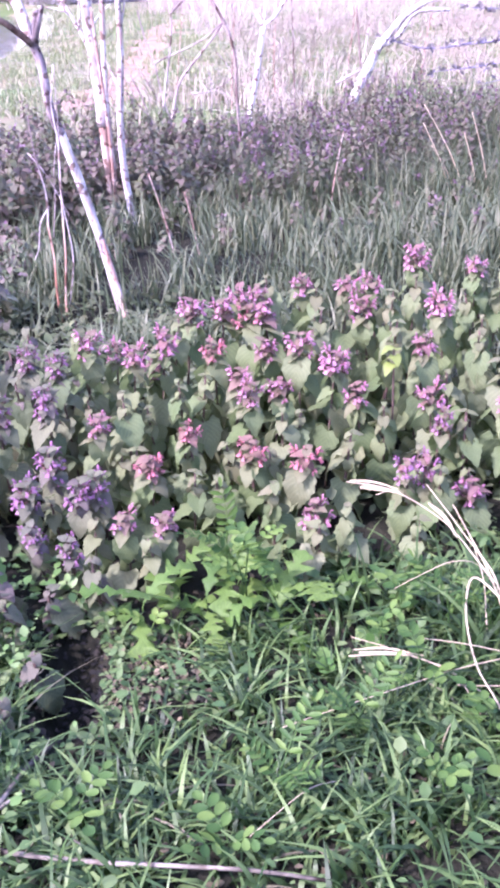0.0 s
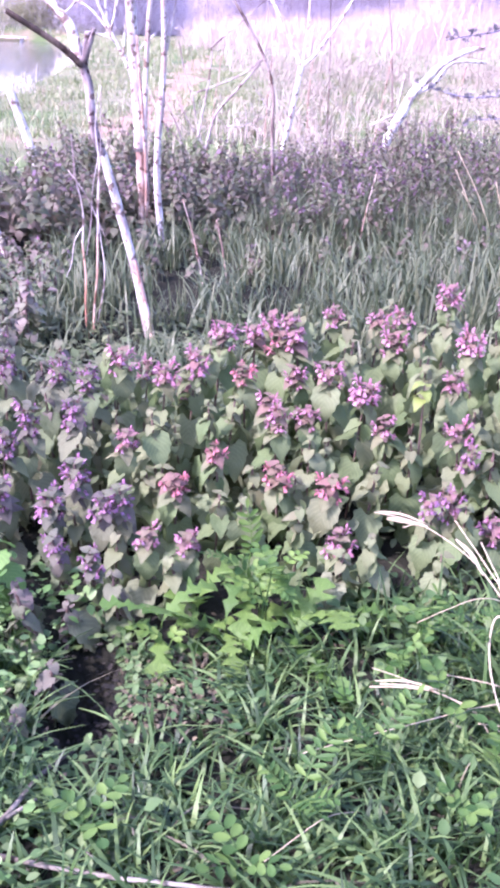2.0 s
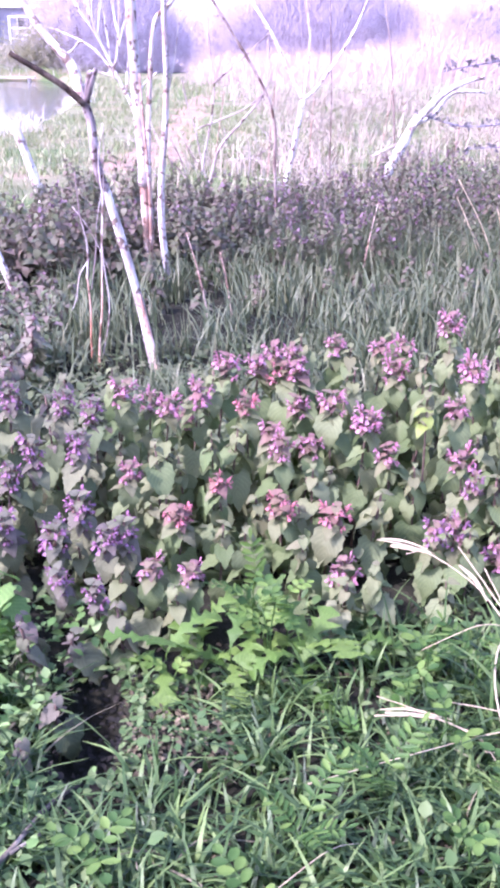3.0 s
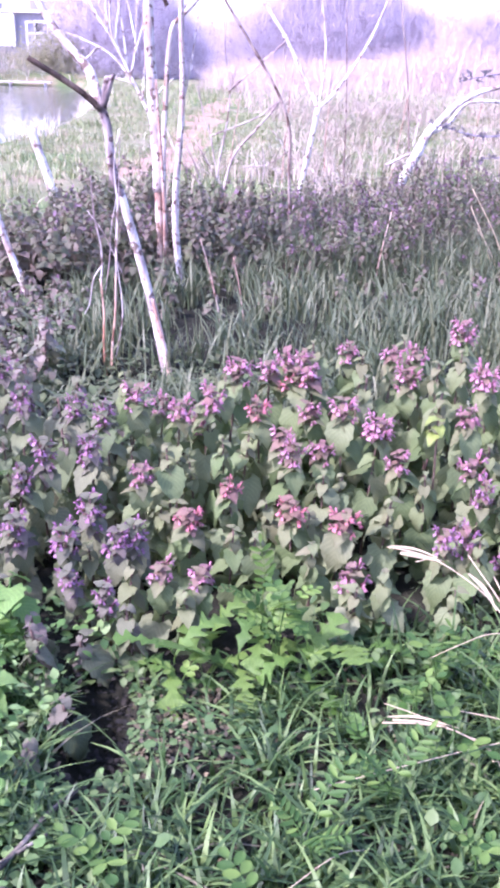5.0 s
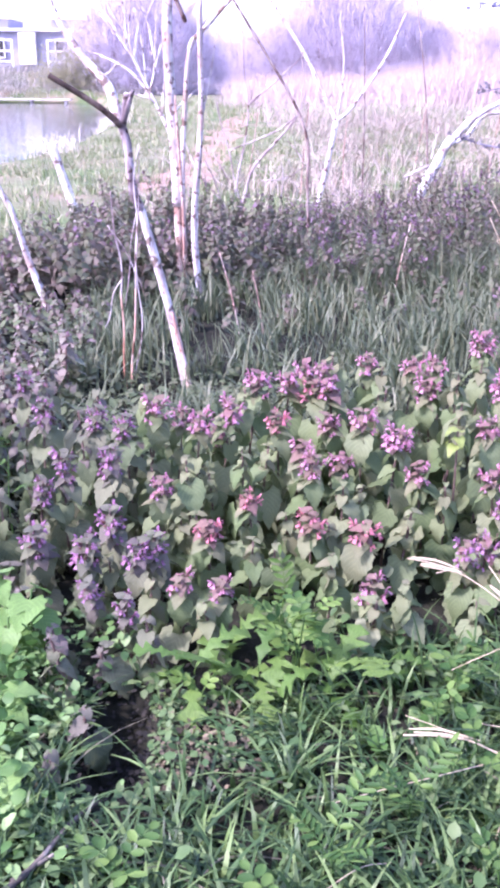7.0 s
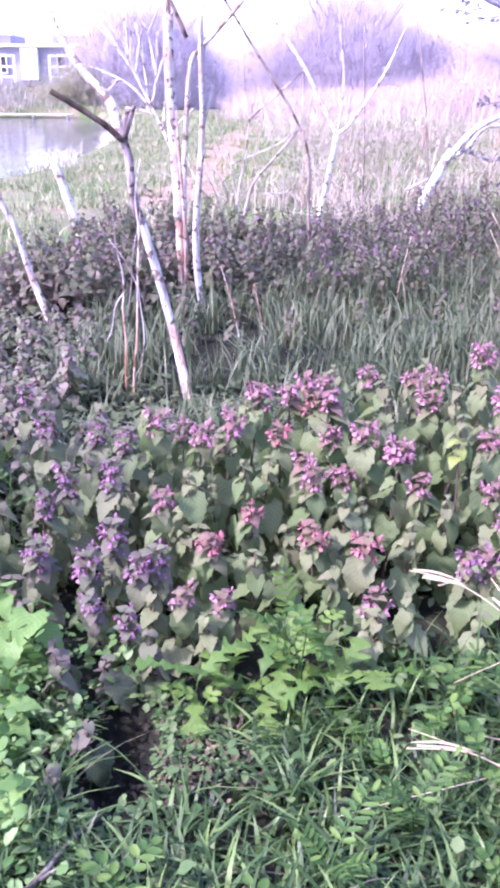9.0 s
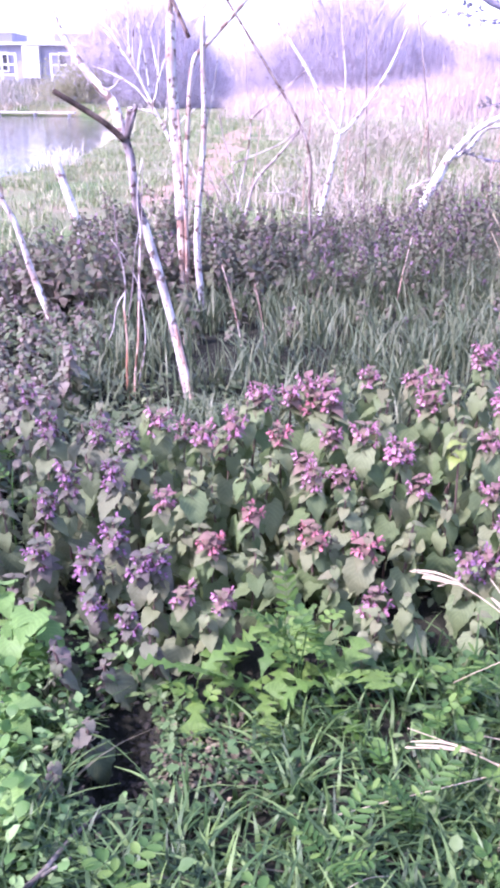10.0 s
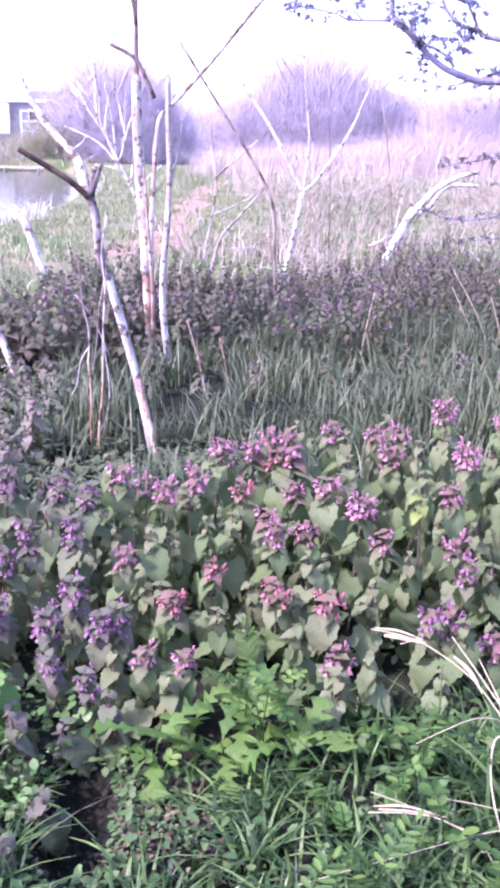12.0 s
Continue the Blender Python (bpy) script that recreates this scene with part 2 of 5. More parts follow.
def ground_material():
    """Dark litter under the plants, its shade put into the colour; short meadow turf beyond them."""
    g = Nodes("ground", 0.95, 0, 0.15)
    geo = g.node("ShaderNodeNewGeometry")
    # Shade in the gaps between plants is put into these near-black tones.
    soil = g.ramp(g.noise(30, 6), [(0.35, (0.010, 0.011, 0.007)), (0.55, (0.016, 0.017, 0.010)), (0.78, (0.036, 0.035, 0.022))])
    turf = g.ramp(g.noise(0.9, 6), [(0.38, (0.09, 0.13, 0.05)), (0.5, (0.155, 0.165, 0.09)), (0.62, (0.22, 0.185, 0.125))])
    turf = g.mix(g.noise(14, 5), g.mix(1.0, turf, (0.65, 0.65, 0.6), "MULTIPLY"), g.mix(1.0, turf, (1.2, 1.2, 1.2), "MULTIPLY"))
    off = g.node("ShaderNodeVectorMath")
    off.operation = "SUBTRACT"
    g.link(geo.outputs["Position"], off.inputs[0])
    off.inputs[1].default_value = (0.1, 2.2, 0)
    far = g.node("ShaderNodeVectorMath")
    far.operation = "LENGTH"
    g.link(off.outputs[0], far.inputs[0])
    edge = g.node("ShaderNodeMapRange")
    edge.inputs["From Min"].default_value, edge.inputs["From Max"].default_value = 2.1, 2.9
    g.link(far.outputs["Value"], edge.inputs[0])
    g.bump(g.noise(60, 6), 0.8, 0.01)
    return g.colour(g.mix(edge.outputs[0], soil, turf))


M_GROUND = ground_material()
g = Nodes("pond_water", 0.06, 0, 0.5)
g.bsdf.inputs["Base Color"].default_value = (0.07, 0.075, 0.09, 1)
g.bsdf.inputs["IOR"].default_value = 1.33
g.bump(g.noise(2.5, 4), 0.45, 0.04)
M_WATER = g.mat


# ---- mesh helpers ----
def part(name, bm, material, parent=None, label=""):
    me = bpy.data.meshes.new(name)
    bm.to_mesh(me)
    bm.free()
    me.materials.append(material)
    ob = new(name, me)
    ob.parent = parent
    return tagged(ob, label) if label else ob


def piece(name, me, parent, m):
    ob = new(name, me)
    ob.parent = parent
    ob.matrix_basis = m
    return ob


def thing(name, label, category, group="", m=None):
    ob = tagged(new(name), label, category, group)
    if m is not None:
        ob.matrix_basis = m
    return ob


def curve(points, n=5):
    """A smooth line through a few points."""
    p = [Vector(v) for v in points]
    p = [2 * p[0] - p[1]] + p + [2 * p[-1] - p[-2]]
    out = []
    for i in range(1, len(p) - 2):
        for k in range(n):
            t = k / n
            out.append(0.5 * (2 * p[i] + (p[i + 1] - p[i - 1]) * t + (2 * p[i - 1] - 5 * p[i] + 4 * p[i + 1] - p[i + 2]) * t * t
                              + (3 * p[i] - p[i - 1] - 3 * p[i + 1] + p[i + 2]) * t ** 3))
    out.append(p[-2])
    return out


def tube(bm, line, r0, r1, sides=8, rough=0.0, rng=random):
    """A tapered rod along a line, with closed ends."""
    rings = []
    up = Vector((0.3, 0.9, 0.2))
    for i, p in enumerate(line):
        d = (line[min(i + 1, len(line) - 1)] - line[max(i - 1, 0)]).normalized()
        a = d.cross(up).normalized()
        b = d.cross(a)
        r = r0 + (r1 - r0) * i / (len(line) - 1)
        ring = []
        for k in range(sides):
            w = 2 * math.pi * k / sides
            rr = r * (1 + rough * (rng.random() - 0.5))
            ring.append(bm.verts.new(p + rr * (math.cos(w) * a + math.sin(w) * b)))
        rings.append(ring)
    for lo, hi in zip(rings, rings[1:]):
        for k in range(sides):
            f = bm.faces.new((lo[k], lo[(k + 1) % sides], hi[(k + 1) % sides], hi[k]))
            f.smooth = True
    bm.faces.new(rings[0][::-1])
    bm.faces.new(rings[-1])


def blade_mesh(rows, width_of, bend, length, petiole=0.0, fold=0.25, cup=0.0, wave=0.0, rng=random, cord=0.0, sweep=0.0):
    """A leaf: petiole along +y, then a blade that is folded along its midrib and bends down by bend radians; cord: how far the base lobes reach back; sweep: how far the margin leans forward."""
    bm = bmesh.new()
    uvl = bm.loops.layers.uv.new("UVMap")
    y, z, ang = petiole * 0.95, petiole * 0.25, -0.1
    strips, uvs = [], {}
    step = length / rows
    for i in range(rows + 1):
        s = i / rows
        sides = width_of(s)
        left, right = sides if isinstance(sides, tuple) else (sides, sides)
        line = []
        for k, u in enumerate((-1, -0.5, 0, 0.5, 1)):
            w = length * (left if u < 0 else right)
            lift = abs(u) * w * fold - cup * w * u * u + (wave * w * rng.uniform(-1, 1) if abs(u) == 1 else 0)
            back = cord * length * u * u * max(0.0, 1 - s / 0.3) - sweep * w * u * u
            v = bm.verts.new((u * w, y - back * math.cos(ang) - lift * math.sin(ang), z - back * math.sin(ang) + lift * math.cos(ang)))
            uvs[v] = (u, s)
            line.append(v)
        strips.append(line)
        ang = -0.1 - bend * s
        y += step * math.cos(ang)
        z += step * math.sin(ang)
    for lo, hi in zip(strips, strips[1:]):
        for k in range(4):
            f = bm.faces.new((lo[k], lo[k + 1], hi[k + 1], hi[k]))
            f.smooth = True
            for lp in f.loops:
                lp[uvl].uv = uvs[lp.vert]
    if petiole:
        tube(bm, [Vector((0, 0, 0)), Vector((0, petiole * 0.5, petiole * 0.2)), Vector((0, petiole, petiole * 0.24))], 0.0011, 0.0009, 4)
    return bm


def mesh_of(name, bm, material):
    me = bpy.data.meshes.new(name)
    bm.to_mesh(me)
    bm.free()
    me.materials.append(material)
    return me


def nettle_width(s, tooth):
    """Half the width of a heart-shaped leaf with a pointed tip."""
    body = float(np.interp(s, [0, 0.08, 0.2, 0.35, 0.5, 0.65, 0.8, 0.92, 1], [0.24, 0.37, 0.415, 0.375, 0.30, 0.21, 0.125, 0.055, 0.003]))
    return max(0.004, body * (1 + tooth))


def flower_mesh(name, size, rng):
    """Three two-lipped flowers out of one axil, each a bent tube with a hood and a cleft lower lip."""
    whole = bmesh.new()
    for turn, up, scale in ((-0.75, 0.0, 0.9), (0.0, 0.25, 1.0), (0.8, -0.05, 0.85)):
        one = single_flower(size * scale * rng.uniform(0.85, 1.1))
        one.transform(Matrix.Translation((0, 0, up * size)) @ Matrix.Rotation(turn + rng.uniform(-0.2, 0.2), 4, "Z") @ Matrix.Rotation(rng.uniform(-0.3, 0.3), 4, "X"))
        me = bpy.data.meshes.new("petals")
        calyx = bmesh.new()
        tube(calyx, [Vector((0, 0, 0)), Vector((0, 0.2, 0.05)) * size, Vector((0, 0.42, 0.2)) * size], 0.06 * size, 0.13 * size, 5)
        for f in calyx.faces:
            f.material_index = 1
        calyx.transform(Matrix.Translation((0, 0, up * size)) @ Matrix.Rotation(turn * 1.6 + 0.4, 4, "Z"))
        cup = bpy.data.meshes.new("calyx")
        calyx.to_mesh(cup)
        calyx.free()
        whole.from_mesh(cup)
        bpy.data.meshes.remove(cup)
        one.to_mesh(me)
        one.free()
        whole.from_mesh(me)
        bpy.data.meshes.remove(me)
    me = mesh_of(name, whole, M_PETAL)
    me.materials.append(M_CALYX)
    return me


def single_flower(size):
    bm = bmesh.new()
    ln = [Vector((0, 0, 0)), Vector((0, 0.35, 0.12)), Vector((0, 0.62, 0.42))]
    tube(bm, [p * size for p in ln], 0.05 * size, 0.09 * size, 6)
    hood = []
    for i in range(5):
        s = i / 4
        c = Vector((0, 0.55 + 0.42 * s, 0.45 + 0.42 * math.sin(0.4 + 1.9 * s) - 0.1)) * size
        w = 0.13 * size * (1 - 0.65 * s * s)
        hood.append([bm.verts.new(c + Vector((u * w, 0, -abs(u) * w * 0.7))) for u in (-1, -0.4, 0.4, 1)])
    lip = []
    for i in range(4):
        s = i / 3
        c = Vector((0, 0.62 + 0.35 * s, 0.36 - 0.38 * s * s)) * size
        w = size * (0.07 + 0.15 * s)
        lip.append([bm.verts.new(c + Vector((u * w, (-0.08 if i == 3 and abs(u) < 0.5 else 0) * size, 0.02 * size * abs(u)))) for u in (-1, -0.3, 0.3, 1)])
    for grid in (hood, lip):
        for lo, hi in zip(grid, grid[1:]):
            for k in range(3):
                f = bm.faces.new((lo[k], lo[k + 1], hi[k + 1], hi[k]))
                f.smooth = True
    return bm


def scatter(poly, gap, rng, jitter=0.45):
    """Places on a jittered grid inside a polygon."""
    xs, ys = [p[0] for p in poly], [p[1] for p in poly]
    out, y = [], min(ys)
    while y <= max(ys):
        x = min(xs)
        while x <= max(xs):
            px, py = x + gap * jitter * rng.uniform(-1, 1), y + gap * jitter * rng.uniform(-1, 1)
            inside = False
            for (ax, ay), (bx, by) in zip(poly, poly[1:] + poly[:1]):
                if (ay > py) != (by > py) and px < (bx - ax) * (py - ay) / (by - ay) + ax:
                    inside = not inside
            if inside:
                out.append((px, py))
            x += gap
        y += gap * 0.9
    return out


# ---- ground, water, path ----
def shore_x(y):
    return float(np.interp(y, [-50, 0, 7.447, 9.93, 12.414, 18.249, 24.83, 37.246, 47.179, 74.494], [-7, -4.6, -2.9, -2.5, -2.5, -2.8, -3.7, -5.6, -7.6, -9]))


def ground_z(x, y):
    inside = min(shore_x(y) - x, 48.5 - y)
    t = min(1, max(0, (inside + 0.35) / 1.0))
    z = -0.9 * t * t * (3 - 2 * t)
    if y > 48.5:
        z += 1.1 * min(1, (y - 48.5) / 5) * min(1, max(0, (-6 - x) / 3))
    bump = 0.012 * noise.noise(Vector((x * 5, y * 5, 0))) + 0.03 * noise.noise(Vector((x * 0.9, y * 0.9, 3))) * min(1, max(0, (y - 1.9) / 3.7))
    z -= 0.06 * math.exp(-((x + 0.142 + 0.012 * noise.noise(Vector((y * 22, 1, 0)))) ** 4 / 0.0000012 + (y - 0.80) ** 4 / 0.00006))
    rise = float(np.interp(y, [0.2, 0.5, 0.68, 0.99, 1.35], [0.085, 0.075, 0.047, 0.02, 0]))
    return z + bump + rise


def spread(near, far, step, grow):
    out = [near]
    while out[-1] < far:
        step *= grow
        out.append(out[-1] + step)
    return out


def sheet(name, xs, ys, height, material):
    bm = bmesh.new()
    grid = [[bm.verts.new((x, y, height(x, y))) for x in xs] for y in ys]
    for a, b in zip(grid, grid[1:]):
        for k in range(len(xs) - 1):
            bm.faces.new((a[k], a[k + 1], b[k + 1], b[k])).smooth = True
    return part(name, bm, material)


right = spread(1.6, 2500, 0.06, 1.09)
xs = [-v for v in right[::-1]] + [i * 0.06 for i in range(-26, -5)] + [i * 0.02 for i in range(-15, 16)] + [i * 0.06 for i in range(6, 27)] + right
ys = [-v for v in spread(0.1, 300, 0.2, 1.3)[::-1]] + [i * 0.06 for i in range(0, 6)] + [0.36 + i * 0.02 for i in range(36)] + [i * 0.06 for i in range(18, 100)] + spread(6.0, 3000, 0.07, 1.05)
tagged(sheet("ground", xs, ys, ground_z, M_GROUND), "littered soil, darkened by painted shade, that turns into pale spring meadow turf", "ground", kind="structure")
tagged(sheet("water", [-60 + 2 * i for i in range(30)], [2 + 2 * i for i in range(25)], lambda x, y: -0.38, M_WATER),
       "still grey pond water that mirrors the sky", "water", kind="structure")


def path_line(y):
    return float(np.interp(y, [4.964, 5.709, 6.454, 7.696, 11.172, 14.897, 19.242, 24.83], [-2.2, -1.4, -0.8, -0.52, -0.46, -0.42, -0.30, 0.1]))


def make_path():
    bm = bmesh.new()
    rows = []
    for i in range(64):
        y = 6.5 + 0.27 * i
        w = 0.14 + 0.10 * min(1, max(0, (y - 6.0) / 1.2)) + 0.12 * noise.noise(Vector((y * 1.3, 2, 0)))
        c = path_line(y) + 0.06 * noise.noise(Vector((y * 2.7, 8, 0)))
        rows.append([bm.verts.new((c + u * w * (1 + 0.3 * noise.noise(Vector((y * 4, u * 5, 1)))), y, ground_z(c + u * w, y) + 0.006)) for u in (-1, -0.5, 0, 0.5, 1)])
    for a, b in zip(rows, rows[1:]):
        for k in range(4):
            bm.faces.new((a[k], a[k + 1], b[k + 1], b[k])).smooth = True
    return part("path", bm, M_PATH)


tagged(make_path(), "narrow trodden path of bare reddish soil", "path", kind="structure")


# ---- grass ----
def grass(name, places, height, width, lean, material, label, seed, segs=4, taller=lambda x, y: 1.0):
    """Many bent, tapered blades in one mesh."""
    rng = random.Random(seed)
    verts, faces = [], []
    for x, y in places:
        h, w = height * taller(x, y) * rng.uniform(0.5, 1.25) * (1 if height < 1 else 0.95 + 0.8 * noise.noise(Vector((x * 0.35, y * 0.2, 5)))), width * rng.uniform(0.6, 1.2)
        a, l = rng.uniform(0, 2 * math.pi), lean * rng.uniform(0.2, 1.6)
        z0 = ground_z(x, y) - 0.005
        side = a + math.pi / 2 + rng.uniform(-0.6, 0.6)
        base = len(verts)
        for i in range(segs + 1):
            s = i / segs
            out = l * h * s * s
            c = (x + out * math.cos(a), y + out * math.sin(a), z0 + h * (s - 0.35 * l * s ** 3))
            ww = w * (1 - s ** 1.6) * 0.5 + 0.0003
            verts.append((c[0] + ww * math.cos(side), c[1] + ww * math.sin(side), c[2]))
            verts.append((c[0] - ww * math.cos(side), c[1] - ww * math.sin(side), c[2] + ww * 0.5))
            if i:
                b = base + 2 * i
                faces.append((b - 2, b - 1, b + 1, b))
    me = bpy.data.meshes.new(name)
    me.from_pydata(verts, [], faces)
    me.materials.append(material)
    me.shade_smooth()
    return tagged(new(name, me), label, "grass", kind="stuff")


def random_places(n, x0, x1, y0, y1, seed, keep=lambda x, y: True):
    rng = random.Random(seed)
    out = []
    while len(out) < n:
        x, y = rng.uniform(x0, x1), rng.uniform(y0, y1)
        if keep(x, y):
            out.append((x, y))
    return out


def clumped(n, clumps, spread_of, x0, x1, y0, y1, seed, keep=lambda x, y: True):
    rng = random.Random(seed)
    seeds = [(rng.uniform(x0, x1), rng.uniform(y0, y1)) for _ in range(clumps)]
    out = []
    while len(out) < n:
        cx, cy = rng.choice(seeds)
        x, y = rng.gauss(cx, spread_of), rng.gauss(cy, spread_of)
        if keep(x, y):
            out.append((x, y))
    return out


def off_hollow(x, y):
    return ((x + 0.142) / 0.046) ** 2 + ((y - 0.80) / 0.105) ** 2 > 1


def front_keep(x, y):
    """Off the dark hollow, the bare littered patch beside it."""
    return ((x + 0.142) / 0.05) ** 2 + ((y - 0.77) / 0.15) ** 2 > 1 and ((x + 0.07) / 0.055) ** 2 + ((y - 0.80) / 0.075) ** 2 > 1 and y > 0.221


grass("grass", clumped(5600, 300, 0.017, -0.45, 0.55, 0.296, 0.867, 1, front_keep), 0.052, 0.0060, 1.1, M_GRASS, "lush green grass blades in front of the nettles", 11, 5)
grass("grass", clumped(70, 7, 0.018, 0.24, 0.42, 0.693, 0.916, 41), 0.12, 0.0085, 0.6, M_GRASS, "broad bright grass blades beside the nettles", 42, 5)
grass("grass", clumped(420, 40, 0.02, 0.12, 0.55, 0.85, 1.02, 65), 0.06, 0.006, 0.9, M_GRASS, "dark grass at the foot of the nettles", 66, 5)
grass("dead_grass", random_places(70, -0.3, 0.4, 0.37, 0.892, 63, front_keep), 0.045, 0.005, 1.7, M_WITHERED, "withered grey-brown blades among the green grass", 64, 5)
grass("low_grass", clumped(1500, 120, 0.03, -0.5, 0.6, 0.246, 0.90, 2, front_keep), 0.04, 0.0055, 1.1, M_GRASS, "short green grass and seedlings on dark soil", 12, 4)
grass("tall_grass", clumped(2300, 120, 0.04, -0.45, 1.3, 1.55, 2.357, 3), 0.12, 0.007, 0.55, M_GRASS_GREY, "grey-green grass behind the near nettles", 13, 5)
grass("tall_grass", clumped(4600, 210, 0.04, -0.5, 1.9, 2.232, 3.412, 5, lambda x, y: y < 3.3 + 0.435 * x or x > 0.8), 0.15, 0.0072, 0.5, M_GRASS_GREY, "tall grey-green grass between the two nettle patches", 19, 5)
grass("tall_grass", clumped(3400, 160, 0.05, 0.1, 2.1, 3.102, 4.157, 43, lambda x, y: y < 3.66 + 0.25 * x), 0.24, 0.0055, 0.6, M_GRASS_GREY, "grass that grows up through the dark nettles", 44, 5)
grass("tall_grass", clumped(2400, 90, 0.07, 1.15, 2.8, 3.598, 5.088, 47), 0.30, 0.006, 0.6, M_GRASS_GREY, "tall grey-green grass beyond the nettles", 48, 5)
grass("tall_grass", clumped(2200, 90, 0.06, 0.65, 2.2, 1.984, 3.847, 4), 0.19, 0.006, 0.6, M_GRASS_GREY, "tall blue-green grass under the tree", 14, 5)


grass("grass", clumped(1500, 110, 0.035, -0.5, 0.75, 1.45, 2.15, 81), 0.06, 0.0075, 0.7, M_GRASS_GREY, "grass round the foot of the saplings", 82, 5)


def dry_land(x, y):
    return x > shore_x(y) + 0.3 and abs(x - path_line(y) + 0.2 * noise.noise(Vector((x * 7, y * 4, 2)))) > 0.06 + 0.12 * noise.noise(Vector((x * 2, y * 1.1, 6)))


grass("meadow_grass", clumped(26000, 900, 0.10, -4.0, 5.0, 4.343, 16.138, 5, dry_land), 0.11, 0.010, 0.8, M_MEADOW, "tufted yellowish spring grass of the sunlit meadow", 15, 3)
grass("meadow_grass", clumped(9000, 300, 0.5, -5.0, 14.0, 16.138, 33.521, 9, dry_land), 0.28, 0.018, 0.8, M_MEADOW, "pale grass of the far meadow", 20, 3)
grass("dry_grass", clumped(13500, 560, 0.14, -0.8, 8.0, 4.84, 20.5, 6, lambda x, y: dry_land(x, y) and (x > 0.35 + 0.016 * y or (x > -0.85 and y < 8.5 and noise.noise(Vector((x * 2.2, y * 1.3, 9))) > 0.02))), 0.30, 0.008, 1.2, M_DRY, "bleached dry grass stalks standing in the meadow", 16, 4)
def around(x, y):
    return x > shore_x(y) + 0.4 and not (-1.2 < x < 1.9 and 0.15 < y < 4.467) and x * x + y * y > 0.16


grass("meadow_grass", clumped(22000, 800, 0.10, -4.0, 4.0, -4.348, 4.467, 21, around), 0.11, 0.009, 0.8, M_MEADOW, "tufted meadow grass round the nettle patches", 22, 3)
def beside(x, y):
    near = abs(x - 0.05) > 0.55 + 0.26 * y or y < 0.15
    return near and (x - 0.1) ** 2 + (0.8 * y - 1.8) ** 2 < 6.3 and x * x + y * y > 0.12


grass("grass", clumped(7000, 420, 0.06, -2.5, 2.7, -0.747, 4.467, 61, beside), 0.12, 0.007, 0.9, M_GRASS_GREY, "rank grass beside the nettle patches", 62, 4)


def outer(x, y):
    """Round the green patch, out of the open ground where the plants stand."""
    return (x < -0.46 - 0.3 * max(0, y - 0.3) or x > 0.56 + 0.3 * max(0, y - 0.3) or y < 0.25) and (x - 0.1) ** 2 + (y - 0.7) ** 2 < 2.2 and x * x + y * y > 0.1


grass("grass", clumped(9000, 520, 0.045, -1.4, 1.6, -0.6, 1.9, 69, outer), 0.07, 0.007, 1.0, M_GRASS, "green grass beside the near nettles", 70, 4)
grass("reeds", clumped(60000, 1200, 1.0, -3.0, 28, 28.5, 57.111, 7, lambda x, y: x > shore_x(y) + 0.6 and x > -3.4 + 0.08 * y), 1.3, 0.015, 1.0, M_REED, "bleached pinkish reeds at the far end of the meadow", 17, 3, lambda x, y: 0.8 + 0.5 * min(1, max(0, (x * 31 / y - 0.5) / 7)))
grass("reeds", clumped(3200, 260, 0.6, -1.2, 14, 14.0, 29.5, 91, lambda x, y: dry_land(x, y) and x > 0.2 and (y - 14.0) / 14 > noise.noise(Vector((x, y, 4))) * 0.5 + 0.25), 0.55, 0.011, 1.0, M_REED, "thin dry reeds scattered over the far meadow", 92, 3)
grass("bank_scrub", clumped(7000, 160, 0.5, -22, -4.5, 48.296, 54.628, 71, lambda x, y: y > 48.296), 0.55, 0.03, 0.9, M_SCRUB, "grey-olive scrub on the far bank of the pond", 72, 3)
grass("shore_reeds", clumped(600, 30, 0.16, -5.5, -2.2, 6.206, 26.071, 8, lambda x, y: 0.05 < x - shore_x(y) < 0.6), 0.26, 0.010, 0.8, M_PALE_REED, "pale dry reeds along the pond's edge", 18, 4)


# ---- dead-nettles ----
rng = random.Random(21)


def tooth_row(rows, depth):
    return [(depth if i % 2 else -depth * 0.6) for i in range(rows + 1)]


def nettle_leaf(name, length, bend, material, petiole):
    teeth = tooth_row(11, 0.10)
    return mesh_of(name, blade_mesh(11, lambda s: nettle_width(s, teeth[round(s * 11)]), bend, length, petiole, 0.30, 0.14, 0.12, rng, 0.17), material)


def recoloured(meshes, material):
    out = [me.copy() for me in meshes]
    for me in out:
        me.materials[0] = material
    return out


LOW_LEAVES = [nettle_leaf("leaf", rng.uniform(0.054, 0.070), b, M_NETTLE, rng.uniform(0.012, 0.020)) for b in (0.2, 0.4, 0.6, 0.8, 0.5, 1.0)]
MID_LEAVES = [nettle_leaf("leaf", rng.uniform(0.040, 0.050), b, M_NETTLE, 0.009) for b in (0.25, 0.5, 0.8, 1.1)]
TOP_LEAVES = [nettle_leaf("leaf", rng.uniform(0.020, 0.026), b, M_TOP, 0.004) for b in (0.3, 0.6, 0.9, 1.2)]
DULL_LEAVES = recoloured(LOW_LEAVES, M_DULL)
DULL_MID = recoloured(MID_LEAVES, M_DULL)
VIOLET_TOP = recoloured(TOP_LEAVES, M_TOP_VIOLET)
GREEN_TOP = recoloured(TOP_LEAVES, M_TOP_GREEN)
RED_TOP = recoloured(TOP_LEAVES, M_TOP_RED)
FLOWERS = [flower_mesh("flower_head", size, rng) for size in (0.010, 0.012, 0.0145)]
VIOLETS = recoloured(FLOWERS, M_VIOLET)
ROSES = recoloured(FLOWERS, M_ROSE)


